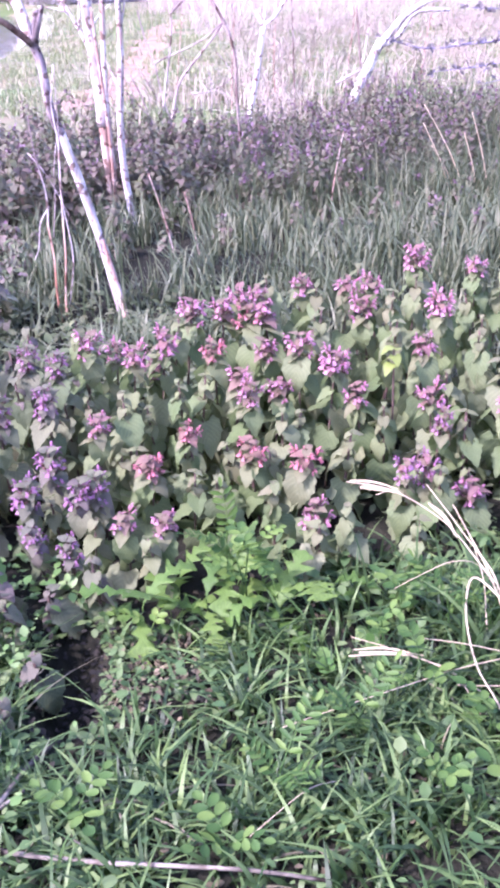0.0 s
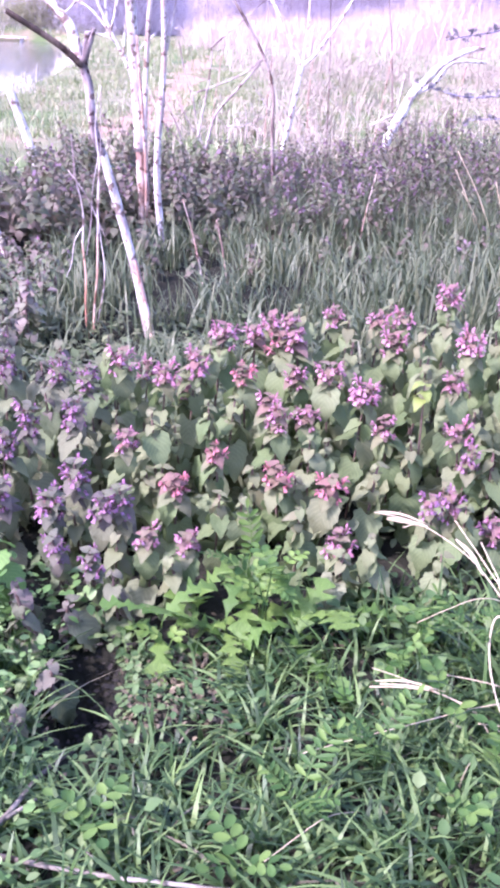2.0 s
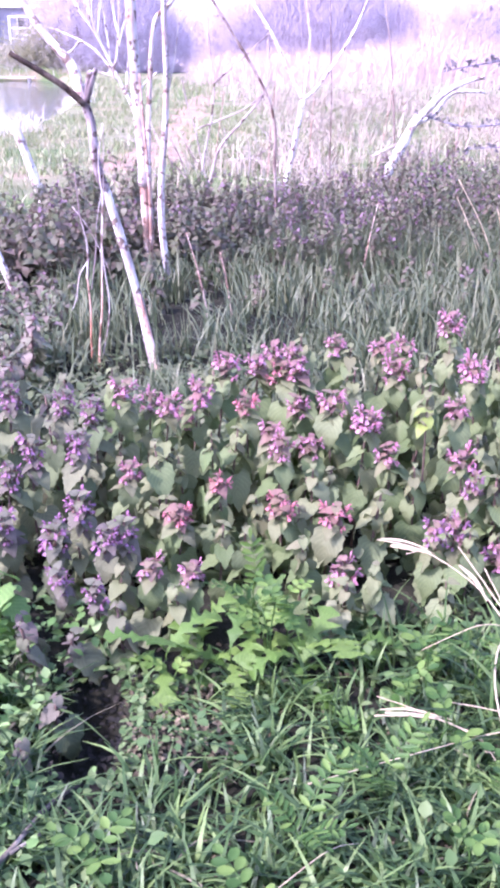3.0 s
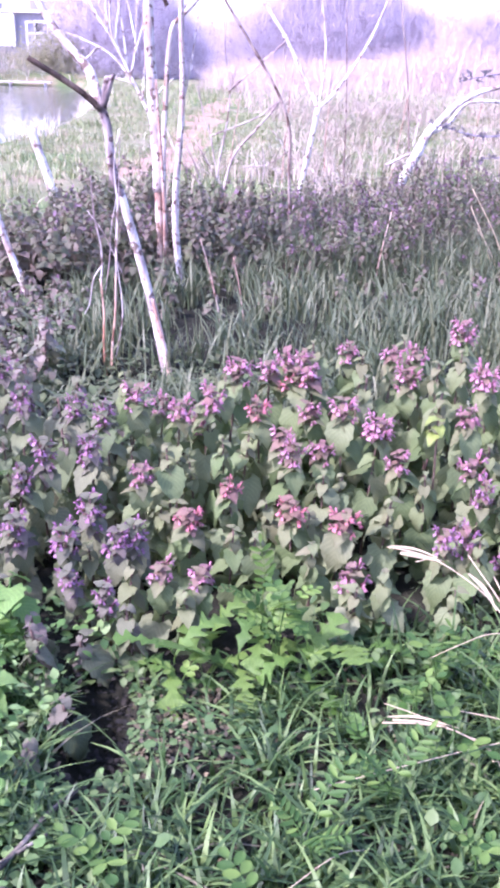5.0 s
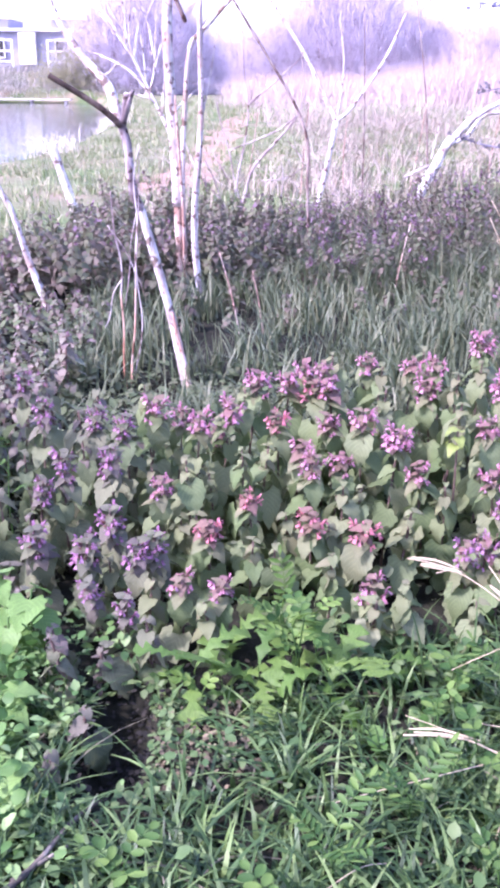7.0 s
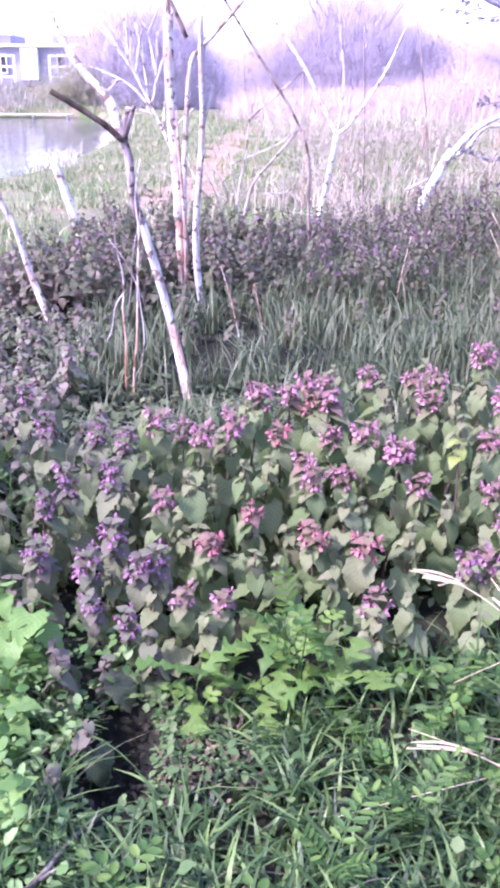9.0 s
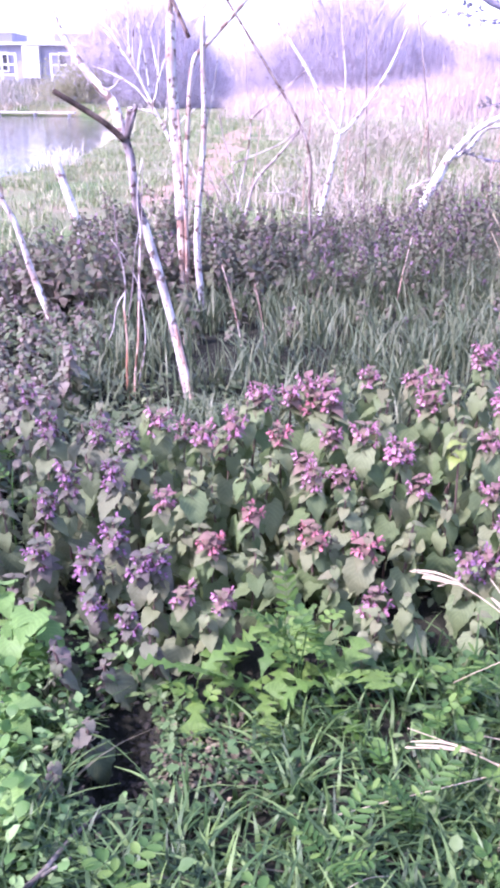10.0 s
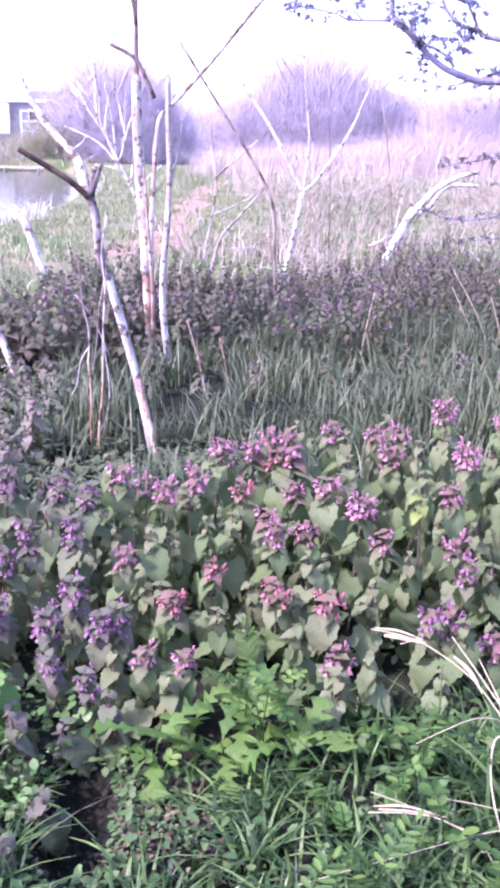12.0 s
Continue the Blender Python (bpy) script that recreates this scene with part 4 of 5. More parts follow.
b = thing("bare_bush", "bare bush with pale forking twigs behind the saplings", "bush")
rods("branch", [([(-0.261, 3.524, -0.03), (-0.274, 3.524, 0.294), (-0.281, 3.524, 0.491), (-0.398, 3.524, 0.751), (-0.457, 3.524, 0.854), (-0.547, 3.524, 0.964)], 0.011, 0.004),
                ([(-0.357, 3.524, 0.664), (-0.435, 3.524, 0.763), (-0.534, 3.524, 0.815), (-0.592, 3.524, 0.836)], 0.0075, 0.003),
                ([(-0.374, 3.524, 0.701), (-0.356, 3.524, 0.774), (-0.343, 3.524, 0.954)], 0.0055, 0.0024),
                ([(-0.423, 3.524, 0.794), (-0.442, 3.524, 0.876), (-0.429, 3.524, 1.044)], 0.0055, 0.0024),
                ([(-0.462, 3.524, 0.859), (-0.454, 3.524, 0.97), (-0.468, 3.524, 1.07)], 0.003, 0.0015),
                ([(-0.33, 3.524, 0.61), (-0.322, 3.524, 0.718), (-0.293, 3.524, 0.849)], 0.0055, 0.0024)]
     + [([(x, 3.536, z), (x + 0.4 * dx, 3.549, z + 0.55 * dz), (x + dx, 3.549, z + dz)], 0.0058, 0.0026) for x, z, dx, dz in
        ((-0.363, 0.675, -0.105, 0.021), (-0.492, 0.794, -0.082, -0.055), (-0.407, 0.761, -0.112, 0.22), (-0.451, 0.848, -0.027, 0.222), (-0.484, 0.892, -0.099, 0.111), (-0.385, 0.718, -0.038, 0.263), (-0.355, 0.772, 0.05, 0.132), (-0.309, 0.589, 0.092, 0.108), (-0.298, 0.557, -0.097, 0.139), (-0.356, 0.827, -0.046, 0.177), (-0.429, 0.805, 0.028, 0.154))], M_BLEACHED, b, "", 6)

b = thing("broken_stump", "leaning broken pale stump with a rough top", "tree stump")
rods("trunk", [([(-0.627, 2.853, -0.03), (-0.703, 2.866, 0.183), (-0.745, 2.866, 0.342), (-0.779, 2.866, 0.414), (-0.818, 2.866, 0.491)], 0.0155, 0.0095)], M_BARK, b)
rods("twig", [([(-0.777, 2.866, 0.413), (-0.801, 2.878, 0.56), (-0.791, 2.878, 0.668)], 0.003, 0.0012), ([(-0.789, 2.866, 0.434), (-0.838, 2.878, 0.582), (-0.877, 2.878, 0.711)], 0.003, 0.0012)], M_TWIG, b, "", 5)

b = thing("white_stump", "bleached leaning stump at the meadow's edge", "tree stump")
rods("trunk", [([(-0.923, 4.964, -0.03), (-0.952, 4.964, 0.076), (-1, 4.964, 0.237), (-1.056, 4.964, 0.421)], 0.033, 0.029)], M_BLEACHED, b)

b = thing("white_forked_sapling", "bleached sapling that forks into three bare branches", "tree")
rods("trunk", [([(0.326, 4.964, -0.03), (0.345, 4.964, 0.065), (0.394, 4.964, 0.272), (0.444, 4.964, 0.56)], 0.018, 0.016)], M_BLEACHED, b)
rods("branch", [([(0.444, 4.964, 0.555), (0.4, 4.964, 0.627), (0.269, 4.964, 0.868), (0.087, 4.964, 1.118), (0.018, 4.964, 1.203)], 0.016, 0.007),
                ([(0.444, 4.964, 0.555), (0.513, 4.964, 0.611), (0.675, 4.964, 0.845), (0.771, 4.964, 1.066)], 0.011, 0.007),
                ([(0.444, 4.964, 0.56), (0.47, 4.964, 0.806), (0.444, 4.964, 1.041), (0.429, 4.964, 1.227)], 0.006, 0.003)], M_BLEACHED, b)

b = thing("bent_stalk", "tall reddish stalk that bends over at half height", "dead stalk")
rods("stalk", [([(0.249, 3.809, -0.03), (0.248, 3.809, 0.092), (0.235, 3.809, 0.35), (0.23, 3.809, 0.512), (0.168, 3.809, 0.667), (-0.008, 3.809, 0.935), (-0.155, 3.809, 1.154)], 0.009, 0.007)], M_TWIG, b, "", 6)

b = thing("bare_shrub", "small bare grey-white shrub with crossing thin branches", "shrub")
rods("branch", [([(-0.083, 4.716, 0.039), (-0.039, 4.716, 0.173), (0.009, 4.716, 0.328), (0.121, 4.716, 0.457), (0.23, 4.716, 0.591), (0.248, 4.716, 0.724), (0.245, 4.716, 0.835)], 0.0110, 0.0033),
                ([(-0.078, 4.716, 0.216), (-0.064, 4.716, 0.312), (-0.03, 4.716, 0.474), (-0.017, 4.716, 0.631), (-0.037, 4.716, 0.779), (-0.043, 4.716, 0.894), (-0.054, 4.716, 0.996)], 0.0075, 0.0033),
                ([(-0.017, 4.716, 0.631), (0.119, 4.716, 0.743), (0.257, 4.716, 0.863)], 0.0059, 0.0033),
                ([(-0.111, 4.716, 0.417), (-0.017, 4.716, 0.452), (0.135, 4.716, 0.517), (0.233, 4.716, 0.591)], 0.0049, 0.0048),
                ([(-0.172, 4.716, 0.649), (-0.148, 4.716, 0.529), (-0.111, 4.716, 0.417), (-0.079, 4.716, 0.25), (-0.048, 4.716, 0.157)], 0.0041, 0.0048)], M_GREY_TWIG, b, "", 6)
rods("twig", [([(-0.232, 4.716, 0.369), (-0.183, 4.716, 0.265), (-0.143, 4.716, 0.138)], 0.0049, 0.0048),
                ([(-0.257, 4.716, 0.289), (-0.158, 4.716, 0.179), (-0.11, 4.716, 0.102)], 0.0049, 0.0048),
                ([(0.184, 4.716, 0.466), (0.246, 4.716, 0.391), (0.273, 4.716, 0.328)], 0.0030, 0.0033),
                ([(0.15, 4.716, 0.376), (0.162, 4.716, 0.291), (0.156, 4.716, 0.192)], 0.0030, 0.0033),
                ([(0.059, 4.716, 0.273), (0.176, 4.716, 0.285), (0.279, 4.716, 0.348)], 0.0049, 0.0025),
                ([(-0.203, 4.716, 0.419), (-0.142, 4.716, 0.318), (-0.069, 4.716, 0.187)], 0.0030, 0.0033)], M_GREY_TWIG, b, "", 6)

stalk_label = "single dry stalk standing in the meadow"
for x, y, h, r, dx in ((0.631, 5.212, 1.106, 0.006, -0.043), (1.415, 7.447, 1.322, 0.011, -0.191), (0.295, 5.585, 0.79, 0.005, 0.057), (0.956, 5.709, 0.761, 0.006, 0.104), (0.599, 5.957, 0.632, 0.006, 0.009), (-0.059, 4.84, 0.643, 0.005, 0.1), (1.332, 5.336, 0.695, 0.006, 0.081)):
    s = thing("dry_stalk", stalk_label, "dead stalk", "dry stalks")
    rods("stalk", [([(x, y, -0.02), (x + dx * 0.4 + rng.uniform(-0.02, 0.02), y, h * 0.5), (x + dx, y, h)], r, r * 0.5)], M_TWIG if h > 1 else M_BARK_RED, s, "", 5)

b = thing("fallen_log", "bleached bare branches leaning up from the far nettles", "fallen branch")
rods("branch", [([(0.840, 4.720, 0.140), (0.888, 4.720, 0.267), (0.932, 4.720, 0.350), (0.974, 4.720, 0.439), (1.005, 4.720, 0.486)], 0.034, 0.026),
                ([(0.970, 4.700, 0.440), (1.034, 4.700, 0.514), (1.098, 4.700, 0.581), (1.176, 4.700, 0.631), (1.225, 4.700, 0.653), (1.310, 4.700, 0.673)], 0.025, 0.013),
                ([(1.012, 4.740, 0.458), (1.086, 4.740, 0.499), (1.148, 4.740, 0.586), (1.216, 4.740, 0.606), (1.329, 4.740, 0.604)], 0.016, 0.010),
                ([(0.778, 4.700, 0.296), (0.837, 4.700, 0.327), (0.899, 4.700, 0.357)], 0.010, 0.005),
                ([(0.909, 4.730, 0.387), (0.924, 4.730, 0.472), (0.938, 4.730, 0.565)], 0.006, 0.003)], M_BLEACHED, b)


# ---- far bank ----
def box(bm, x0, x1, y0, y1, z0, z1):
    v = [bm.verts.new((x, y, z)) for z in (z0, z1) for x, y in ((x0, y0), (x1, y0), (x1, y1), (x0, y1))]
    for q in ((3, 2, 1, 0), (4, 5, 6, 7), (0, 1, 5, 4), (1, 2, 6, 5), (2, 3, 7, 6), (3, 0, 4, 7)):
        bm.faces.new([v[j] for j in q])


def boxes(name, rows, material, parent, label=""):
    for row in rows:
        bm = bmesh.new()
        box(bm, *row)
        part(name, bm, material, parent, label)


house = thing("lakeside_building", "low grey building with white balcony rails across the pond", "building")
boxes("wall", [(-19.28, -9.16, 56.62, 62.08, 0.32, 3.25)], M_WALL, house)
boxes("roof", [(-19.81, -8.84, 56.24, 62.58, 3.25, 3.4)], M_WHITE, house, "white roof edge")
boxes("upper_wall", [(-19.28, -14.27, 57.61, 61.46, 3.4, 3.94), (-11.82, -9.58, 57.61, 61.46, 3.4, 3.94)], M_WALL, house, "grey upper storey")
boxes("upper_roof", [(-19.6, -14.06, 57.24, 61.83, 3.94, 4.09), (-12.03, -9.37, 57.24, 61.83, 3.94, 4.09)], M_WHITE, house, "white upper roof edge")
boxes("panel", [(-13.42, -12.46, 56.24, 56.62, 1.5, 3.19)], M_WHITE, house, "white wall panel")
for x in (-18.4, -16.8, -15.2, -11.4, -10.3):
    bm = bmesh.new()
    for row in ((x, x + 0.9, 56.49, 56.64, 1.82, 1.89), (x, x + 0.9, 56.49, 56.64, 2.82, 2.89), (x, x + 0.06, 56.49, 56.64, 1.89, 2.82), (x + 0.84, x + 0.9, 56.49, 56.64, 1.89, 2.82)):
        box(bm, *row)
    window = part("window", bm, M_WHITE, house)
    boxes("pane", [(x + 0.06, x + 0.84, 56.57, 56.62, 1.89, 2.82)], M_GLASS, window, "dark glass pane")
boxes("rail", [(x0, x1, 55.13, 55.2, z, z + 0.09) for x0, x1 in ((-19.3, -13.5), (-11.6, -9.2)) for z in (1.13, 1.59, 2.13, 2.69)], M_WHITE, house, "white rail")
boxes("post", [(x, x + 0.10, 55.1, 55.23, 0.4, 2.76) for x in (-19.2, -17.2, -15.3, -14.4, -13.6, -11.6, -10.4, -9.3)], M_WHITE, house, "white post")
b = thing("jetty", "low pale wooden jetty at the far shore", "jetty")
boxes("deck", [(-13.0, -9.0, 47.43, 48.17, -0.24, -0.18)], M_BLEACHED, b)
boxes("support", [(x, x + 0.12, 47.55, 47.8, -0.95, -0.24) for x in (-12.8, -11, -9.3)], M_BLEACHED, b)


def twig_crown(name, size, count, seed):
    """Bare shrub: a haze of very many fine twigs, thinner towards its outline."""
    r = np.random.RandomState(seed)
    a, el, reach = r.uniform(0, 6.28, count), r.uniform(0.0, 1.5, count), size * r.uniform(0.45, 1.0, count)
    d = np.stack([np.cos(a) * np.cos(el), np.sin(a) * np.cos(el), np.sin(el)], 1)
    p0 = d * (reach * r.uniform(0.15, 0.75, count))[:, None] + r.uniform(-1, 1, (count, 3)) * np.array([1, 1, 0]) * size * 0.3
    way = d + r.uniform(-1, 1, (count, 3)) * np.array([1.2, 1.2, 0.7]) + np.array([0, 0, 0.1])
    p1 = p0 + way / np.linalg.norm(way, axis=1)[:, None] * (size * r.uniform(0.03, 0.085, count))[:, None]
    w = r.uniform(-1, 1, (count, 3)) * np.array([1, 1, 0.3])
    w *= size * 0.0012 / np.linalg.norm(w, axis=1)[:, None]
    verts = np.stack([p0 - w, p0 + w, p1 + w * 0.3, p1 - w * 0.3], 1).reshape(-1, 3) * np.array([0.6, 0.6, 1])
    me = bpy.data.meshes.new(name)
    me.from_pydata(verts.tolist(), [], np.arange(4 * count).reshape(-1, 4).tolist())
    me.materials.append(M_HAZED_SHRUB)
    return me


def shrub(size, seed, label):
    s = thing("bare_shrub", label, "shrub", "shrubs behind the meadow")
    bm = bmesh.new()
    r = random.Random(seed + 100)
    for k in range(6):
        a = r.uniform(0, 6.28)
        tube(bm, curve([(0.1 * math.cos(a), 0.1 * math.sin(a), -0.2), (size * 0.15 * math.cos(a), size * 0.15 * math.sin(a), size * 0.35), (size * 0.35 * math.cos(a), size * 0.35 * math.sin(a), size * 0.6)], 3), size * 0.014, size * 0.004, 5)
    part("trunk", bm, M_HAZED_SHRUB, s)
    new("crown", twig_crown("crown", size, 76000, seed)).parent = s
    return s


shrubs = [shrub(3.6, k, "leafless shrub with dense fine twigs, paled to violet by painted haze") for k in range(4)]
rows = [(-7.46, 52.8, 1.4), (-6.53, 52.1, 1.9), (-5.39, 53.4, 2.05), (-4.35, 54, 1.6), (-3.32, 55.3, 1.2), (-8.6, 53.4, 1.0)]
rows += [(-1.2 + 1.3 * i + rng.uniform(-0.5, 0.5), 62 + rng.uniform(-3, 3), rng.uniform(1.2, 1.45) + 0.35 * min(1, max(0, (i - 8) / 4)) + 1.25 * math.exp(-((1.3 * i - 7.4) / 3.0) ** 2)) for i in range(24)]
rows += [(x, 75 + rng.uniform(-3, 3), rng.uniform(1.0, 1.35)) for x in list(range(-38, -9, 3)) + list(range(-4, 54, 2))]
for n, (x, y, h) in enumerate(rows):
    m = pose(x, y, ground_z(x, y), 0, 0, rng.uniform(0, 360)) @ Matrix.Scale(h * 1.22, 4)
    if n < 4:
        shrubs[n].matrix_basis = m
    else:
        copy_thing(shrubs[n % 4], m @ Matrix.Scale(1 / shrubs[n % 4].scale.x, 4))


# ---- plants in front of the nettles ----
def pinnate(name, pairs, length, leaf_len, leaf_w, material):
    """A feathered leaf: leaflets in pairs along a thin arching rib."""
    bm = bmesh.new()
    rib = curve([(0, 0, 0), (0, length * 0.5, length * 0.22), (0, length, length * 0.12)], 4)
    tube(bm, rib, 0.0009, 0.0005, 4)
    for i in range(pairs + 1):
        s = 0.22 + 0.78 * i / pairs
        p = rib[min(len(rib) - 1, round(s * (len(rib) - 1)))]
        for side in ((-1, 1) if i < pairs else (0,)):
            a = side * rng.uniform(0.95, 1.25)
            size = leaf_len * (1 - 0.35 * abs(s - 0.55)) * rng.uniform(0.88, 1.1)
            d = Vector((math.sin(a), math.cos(a), rng.uniform(-0.1, 0.25))).normalized()
            n = Vector((0, 0, 1))
            c = d.cross(n).normalized()
            prof = ((0.0, 0.12), (0.3, 0.85), (0.6, 1.0), (0.88, 0.7), (1.0, 0.12))
            row = [[bm.verts.new(p + d * size * t + c * (u * w * leaf_w * 0.5) + n * (abs(u) * 0.15 * leaf_w - 0.12 * size * t * t)) for u in (-1, 0, 1)] for t, w in prof]
            for lo, hi in zip(row, row[1:]):
                for k in range(2):
                    bm.faces.new((lo[k], lo[k + 1], hi[k + 1], hi[k])).smooth = True
    return mesh_of(name, bm, material)


FEATHER = [pinnate("leaf", 10, 0.075, 0.018, 0.0055, M_VETCH), pinnate("leaf", 7, 0.055, 0.016, 0.005, M_VETCH)]
OVAL = [pinnate("leaf", 3, 0.044, 0.018, 0.0105, M_VETCH), pinnate("leaf", 2, 0.036, 0.020, 0.0125, M_VETCH), pinnate("leaf", 4, 0.050, 0.016, 0.009, M_VETCH)]


def vetch(x, y, z, meshes, count, label):
    v = thing("vetch", label, "vetch plant", "vetches in the grass", pose(x, y, ground_z(x, y), 0, 0, rng.uniform(0, 360)))
    bm = bmesh.new()
    tube(bm, curve([(0, 0, -0.01), (0.006, 0.004, z * 0.5), (0, 0, z)], 3), 0.0013, 0.0009, 4)
    part("stem", bm, M_VETCH, v)
    for k in range(count):
        piece("leaf", rng.choice(meshes), v, turn_to(z * (0.35 + 0.65 * (k + 1) / count), k * 2.4 + rng.uniform(-0.4, 0.4), rng.uniform(0.0, 0.7), rng.uniform(0.65, 1.0)))


for x, y, z in ((0.035, 0.978, 0.07), (0.165, 0.643, 0.045), (0.08, 0.569, 0.045), (0.30, 0.817, 0.09), (-0.36, 1.227, 0.2)):
    vetch(x, y, z, FEATHER, 4, "vetch with feathered leaves of many narrow leaflets")
v = thing("vetch", "vetch leaf of many yellow-green leaflets in front of the nettles", "vetch plant", "vetches in the grass", pose(0.030, 0.96, 0))
bm = bmesh.new()
tube(bm, curve([(0.02, 0.0, -0.01), (0.025, 0.0, 0.06), (0.020, -0.005, 0.115)], 3), 0.0013, 0.0009, 4)
part("stem", bm, M_VETCH, v)
YOUNG = FEATHER[0].copy()
YOUNG.materials[0] = M_LOBED_PLAIN
piece("leaf", YOUNG, v, pose(0.020, -0.005, 0.113, 75, 0, 22))
piece("leaf", OVAL[2], v, pose(0.022, -0.004, 0.085, 35, 0, -60))
piece("leaf", OVAL[2], v, pose(0.030, -0.012, 0.075, 50, 10, -35))
piece("leaf", OVAL[0], v, pose(0.020, -0.012, 0.070, 60, 0, 60))
for x, y, z in ((0.075, 0.898, 0.11), (0.225, 0.56, 0.045), (0.245, 0.712, 0.06), (0.03, 0.507, 0.03), (0.295, 0.544, 0.045), (0.25, 0.842, 0.09),
                (0.30, 0.643, 0.05), (-0.10, 0.556, 0.04), (-0.29, 0.867, 0.07), (-0.28, 0.656, 0.05), (0.215, 0.775, 0.075)):
    vetch(x, y, z, OVAL, 3, "vetch with pairs of oval bright green leaflets")


YOUNG_OVAL = recoloured(OVAL, M_LOBED_PLAIN)
for x, y, z in ((0.06, 0.90, 0.10), (0.09, 0.925, 0.10), (-0.05, 0.86, 0.03)):
    vetch(x, y, z, YOUNG_OVAL, 3, "vetch with yellow-green oval leaflets below the nettles")


def lobed_leaf(length, bend):
    """An uneven row of broad, pointed, backward lobes on each side of the rib, and a three-cornered tip."""
    rows = 40
    edges = []
    for side in range(2):
        cuts = [0.06]
        while cuts[-1] < 0.66:
            cuts.append(cuts[-1] + rng.uniform(0.14, 0.28))
        reach = [rng.uniform(0.12, 0.33) for _ in cuts]
        row = []
        for i in range(rows + 1):
            s = i / rows
            if s < cuts[0]:
                row.append(0.02)
            elif s >= cuts[-1]:
                f = (s - cuts[-1]) / (1 - cuts[-1])
                row.append(max(0.003, 0.045 + 0.17 * f / 0.3 if f < 0.3 else 0.215 * (1 - f) / 0.7))
            else:
                k = max(j for j, c in enumerate(cuts) if c <= s)
                f = (s - cuts[k]) / (cuts[k + 1] - cuts[k])
                lobe = (f / 0.5) ** 1.8 if f < 0.5 else ((1 - f) / 0.5) ** 1.2
                row.append(0.04 + reach[k] * lobe * (0.55 + 0.6 * s))
        edges.append(row)
    return mesh_of("leaf", blade_mesh(rows, lambda s: (edges[0][round(s * rows)], edges[1][round(s * rows)]), bend, length, 0.012, 0.22, 0.25, 0.10, rng, 0.0, 0.5), M_LOBED)


def round_width(s):
    return 0.03 + 0.46 * math.sqrt(max(0.0, 1 - (2 * s - 1) ** 2))


LOBED = [lobed_leaf(l, b) for l, b in ((0.115, 0.9), (0.095, 1.5), (0.125, 0.5), (0.105, 2.0), (0.11, 1.2), (0.085, 0.7))]
ROUND = [mesh_of("leaf", blade_mesh(8, round_width, b, l, 0.02, 0.15, 0.1, 0.05, rng), M_ROUND) for b, l in ((0.5, 0.03), (0.8, 0.038), (0.3, 0.026))]


def rosette(x, y, count, meshes, pitch, size, name, label, category, group="", rise=0.004):
    r = thing(name, label, category, group, pose(x, y, ground_z(x, y), 0, 0, rng.uniform(0, 360)))
    for k in range(count):
        piece("leaf", rng.choice(meshes), r, turn_to(0.004 + rise * k, k * 2.4 + rng.uniform(-0.3, 0.3), rng.uniform(*pitch), rng.uniform(0.8, 1.15) * size))


for x, y, n, size in ((-0.058, 0.875, 5, 0.9), (-0.025, 0.90, 3, 0.75), (0.02, 0.885, 4, 0.75), (0.105, 0.88, 5, 0.8), (0.145, 0.90, 4, 0.8), (0.055, 0.945, 3, 0.8),
                      (-0.015, 0.955, 3, 0.75), (0.245, 0.895, 4, 0.55), (0.29, 0.643, 3, 0.4)):
    rosette(x, y, n, LOBED, (0.25, 1.2), size, "sow_thistle", "yellow-green rosette of deeply lobed leaves below the nettles", "weed", "lobed rosettes", 0.014)
for x, y, n, size in ((0.21, 0.798, 4, 0.5), (0.15, 0.761, 4, 0.4), (-0.28, 0.978, 9, 0.65), (-0.26, 0.904, 9, 0.5), (-0.215, 0.618, 9, 0.5), (-0.27, 0.829, 9, 0.5), (-0.25, 0.743, 9, 0.5), (-0.24, 0.668, 9, 0.5), (-0.33, 0.618, 6, 0.6)):
    rosette(x, y, n, ROUND, (0.3, 1.3), size, "round_leaved_weed", "low weed with rounded pale green leaves", "weed", "round-leaved weeds", 0.010 if x < 0 else 0.004)
def bright_weed(x, y, h, size):
    """A stem with a few broad leaves in a sun-brightened green."""
    w = thing("broad_leaved_weed", "weed with broad bright green heart-shaped leaves", "weed", "broad-leaved weeds", pose(x, y, ground_z(x, y), rng.uniform(-8, 14), rng.uniform(-8, 8), rng.uniform(0, 360)))
    bm = bmesh.new()
    tube(bm, curve([(0, 0, -0.01), (0.003, 0.002, h * 0.5), (0, 0, h)], 3), 0.002, 0.0014, 5)
    part("stem", bm, M_ROUND, w)
    count = 7 if x < 0 else 3
    for k in range(count):
        piece("leaf", rng.choice(BROAD), w, turn_to(h * (0.35 + 0.65 * k / (count - 1)), k * 2.4 + rng.uniform(-0.3, 0.3), rng.uniform(-0.7, 0.5), rng.uniform(0.6, 0.9) * size))


BROAD = recoloured(LOW_LEAVES, M_BROAD)
for x, y, h, size in ((-0.281, 0.957, 0.11, 0.95), (-0.285, 0.91, 0.09, 0.9), (-0.272, 0.817, 0.055, 0.7), (-0.262, 0.749, 0.05, 0.7), (-0.243, 0.656, 0.035, 0.75), (-0.25, 0.699, 0.04, 0.6), (-0.30, 0.86, 0.07, 0.8), (-0.33, 1.016, 0.12, 0.9), (0.216, 0.84, 0.03, 0.6), (0.14, 0.79, 0.03, 0.6)):
    bright_weed(x, y, h, size)


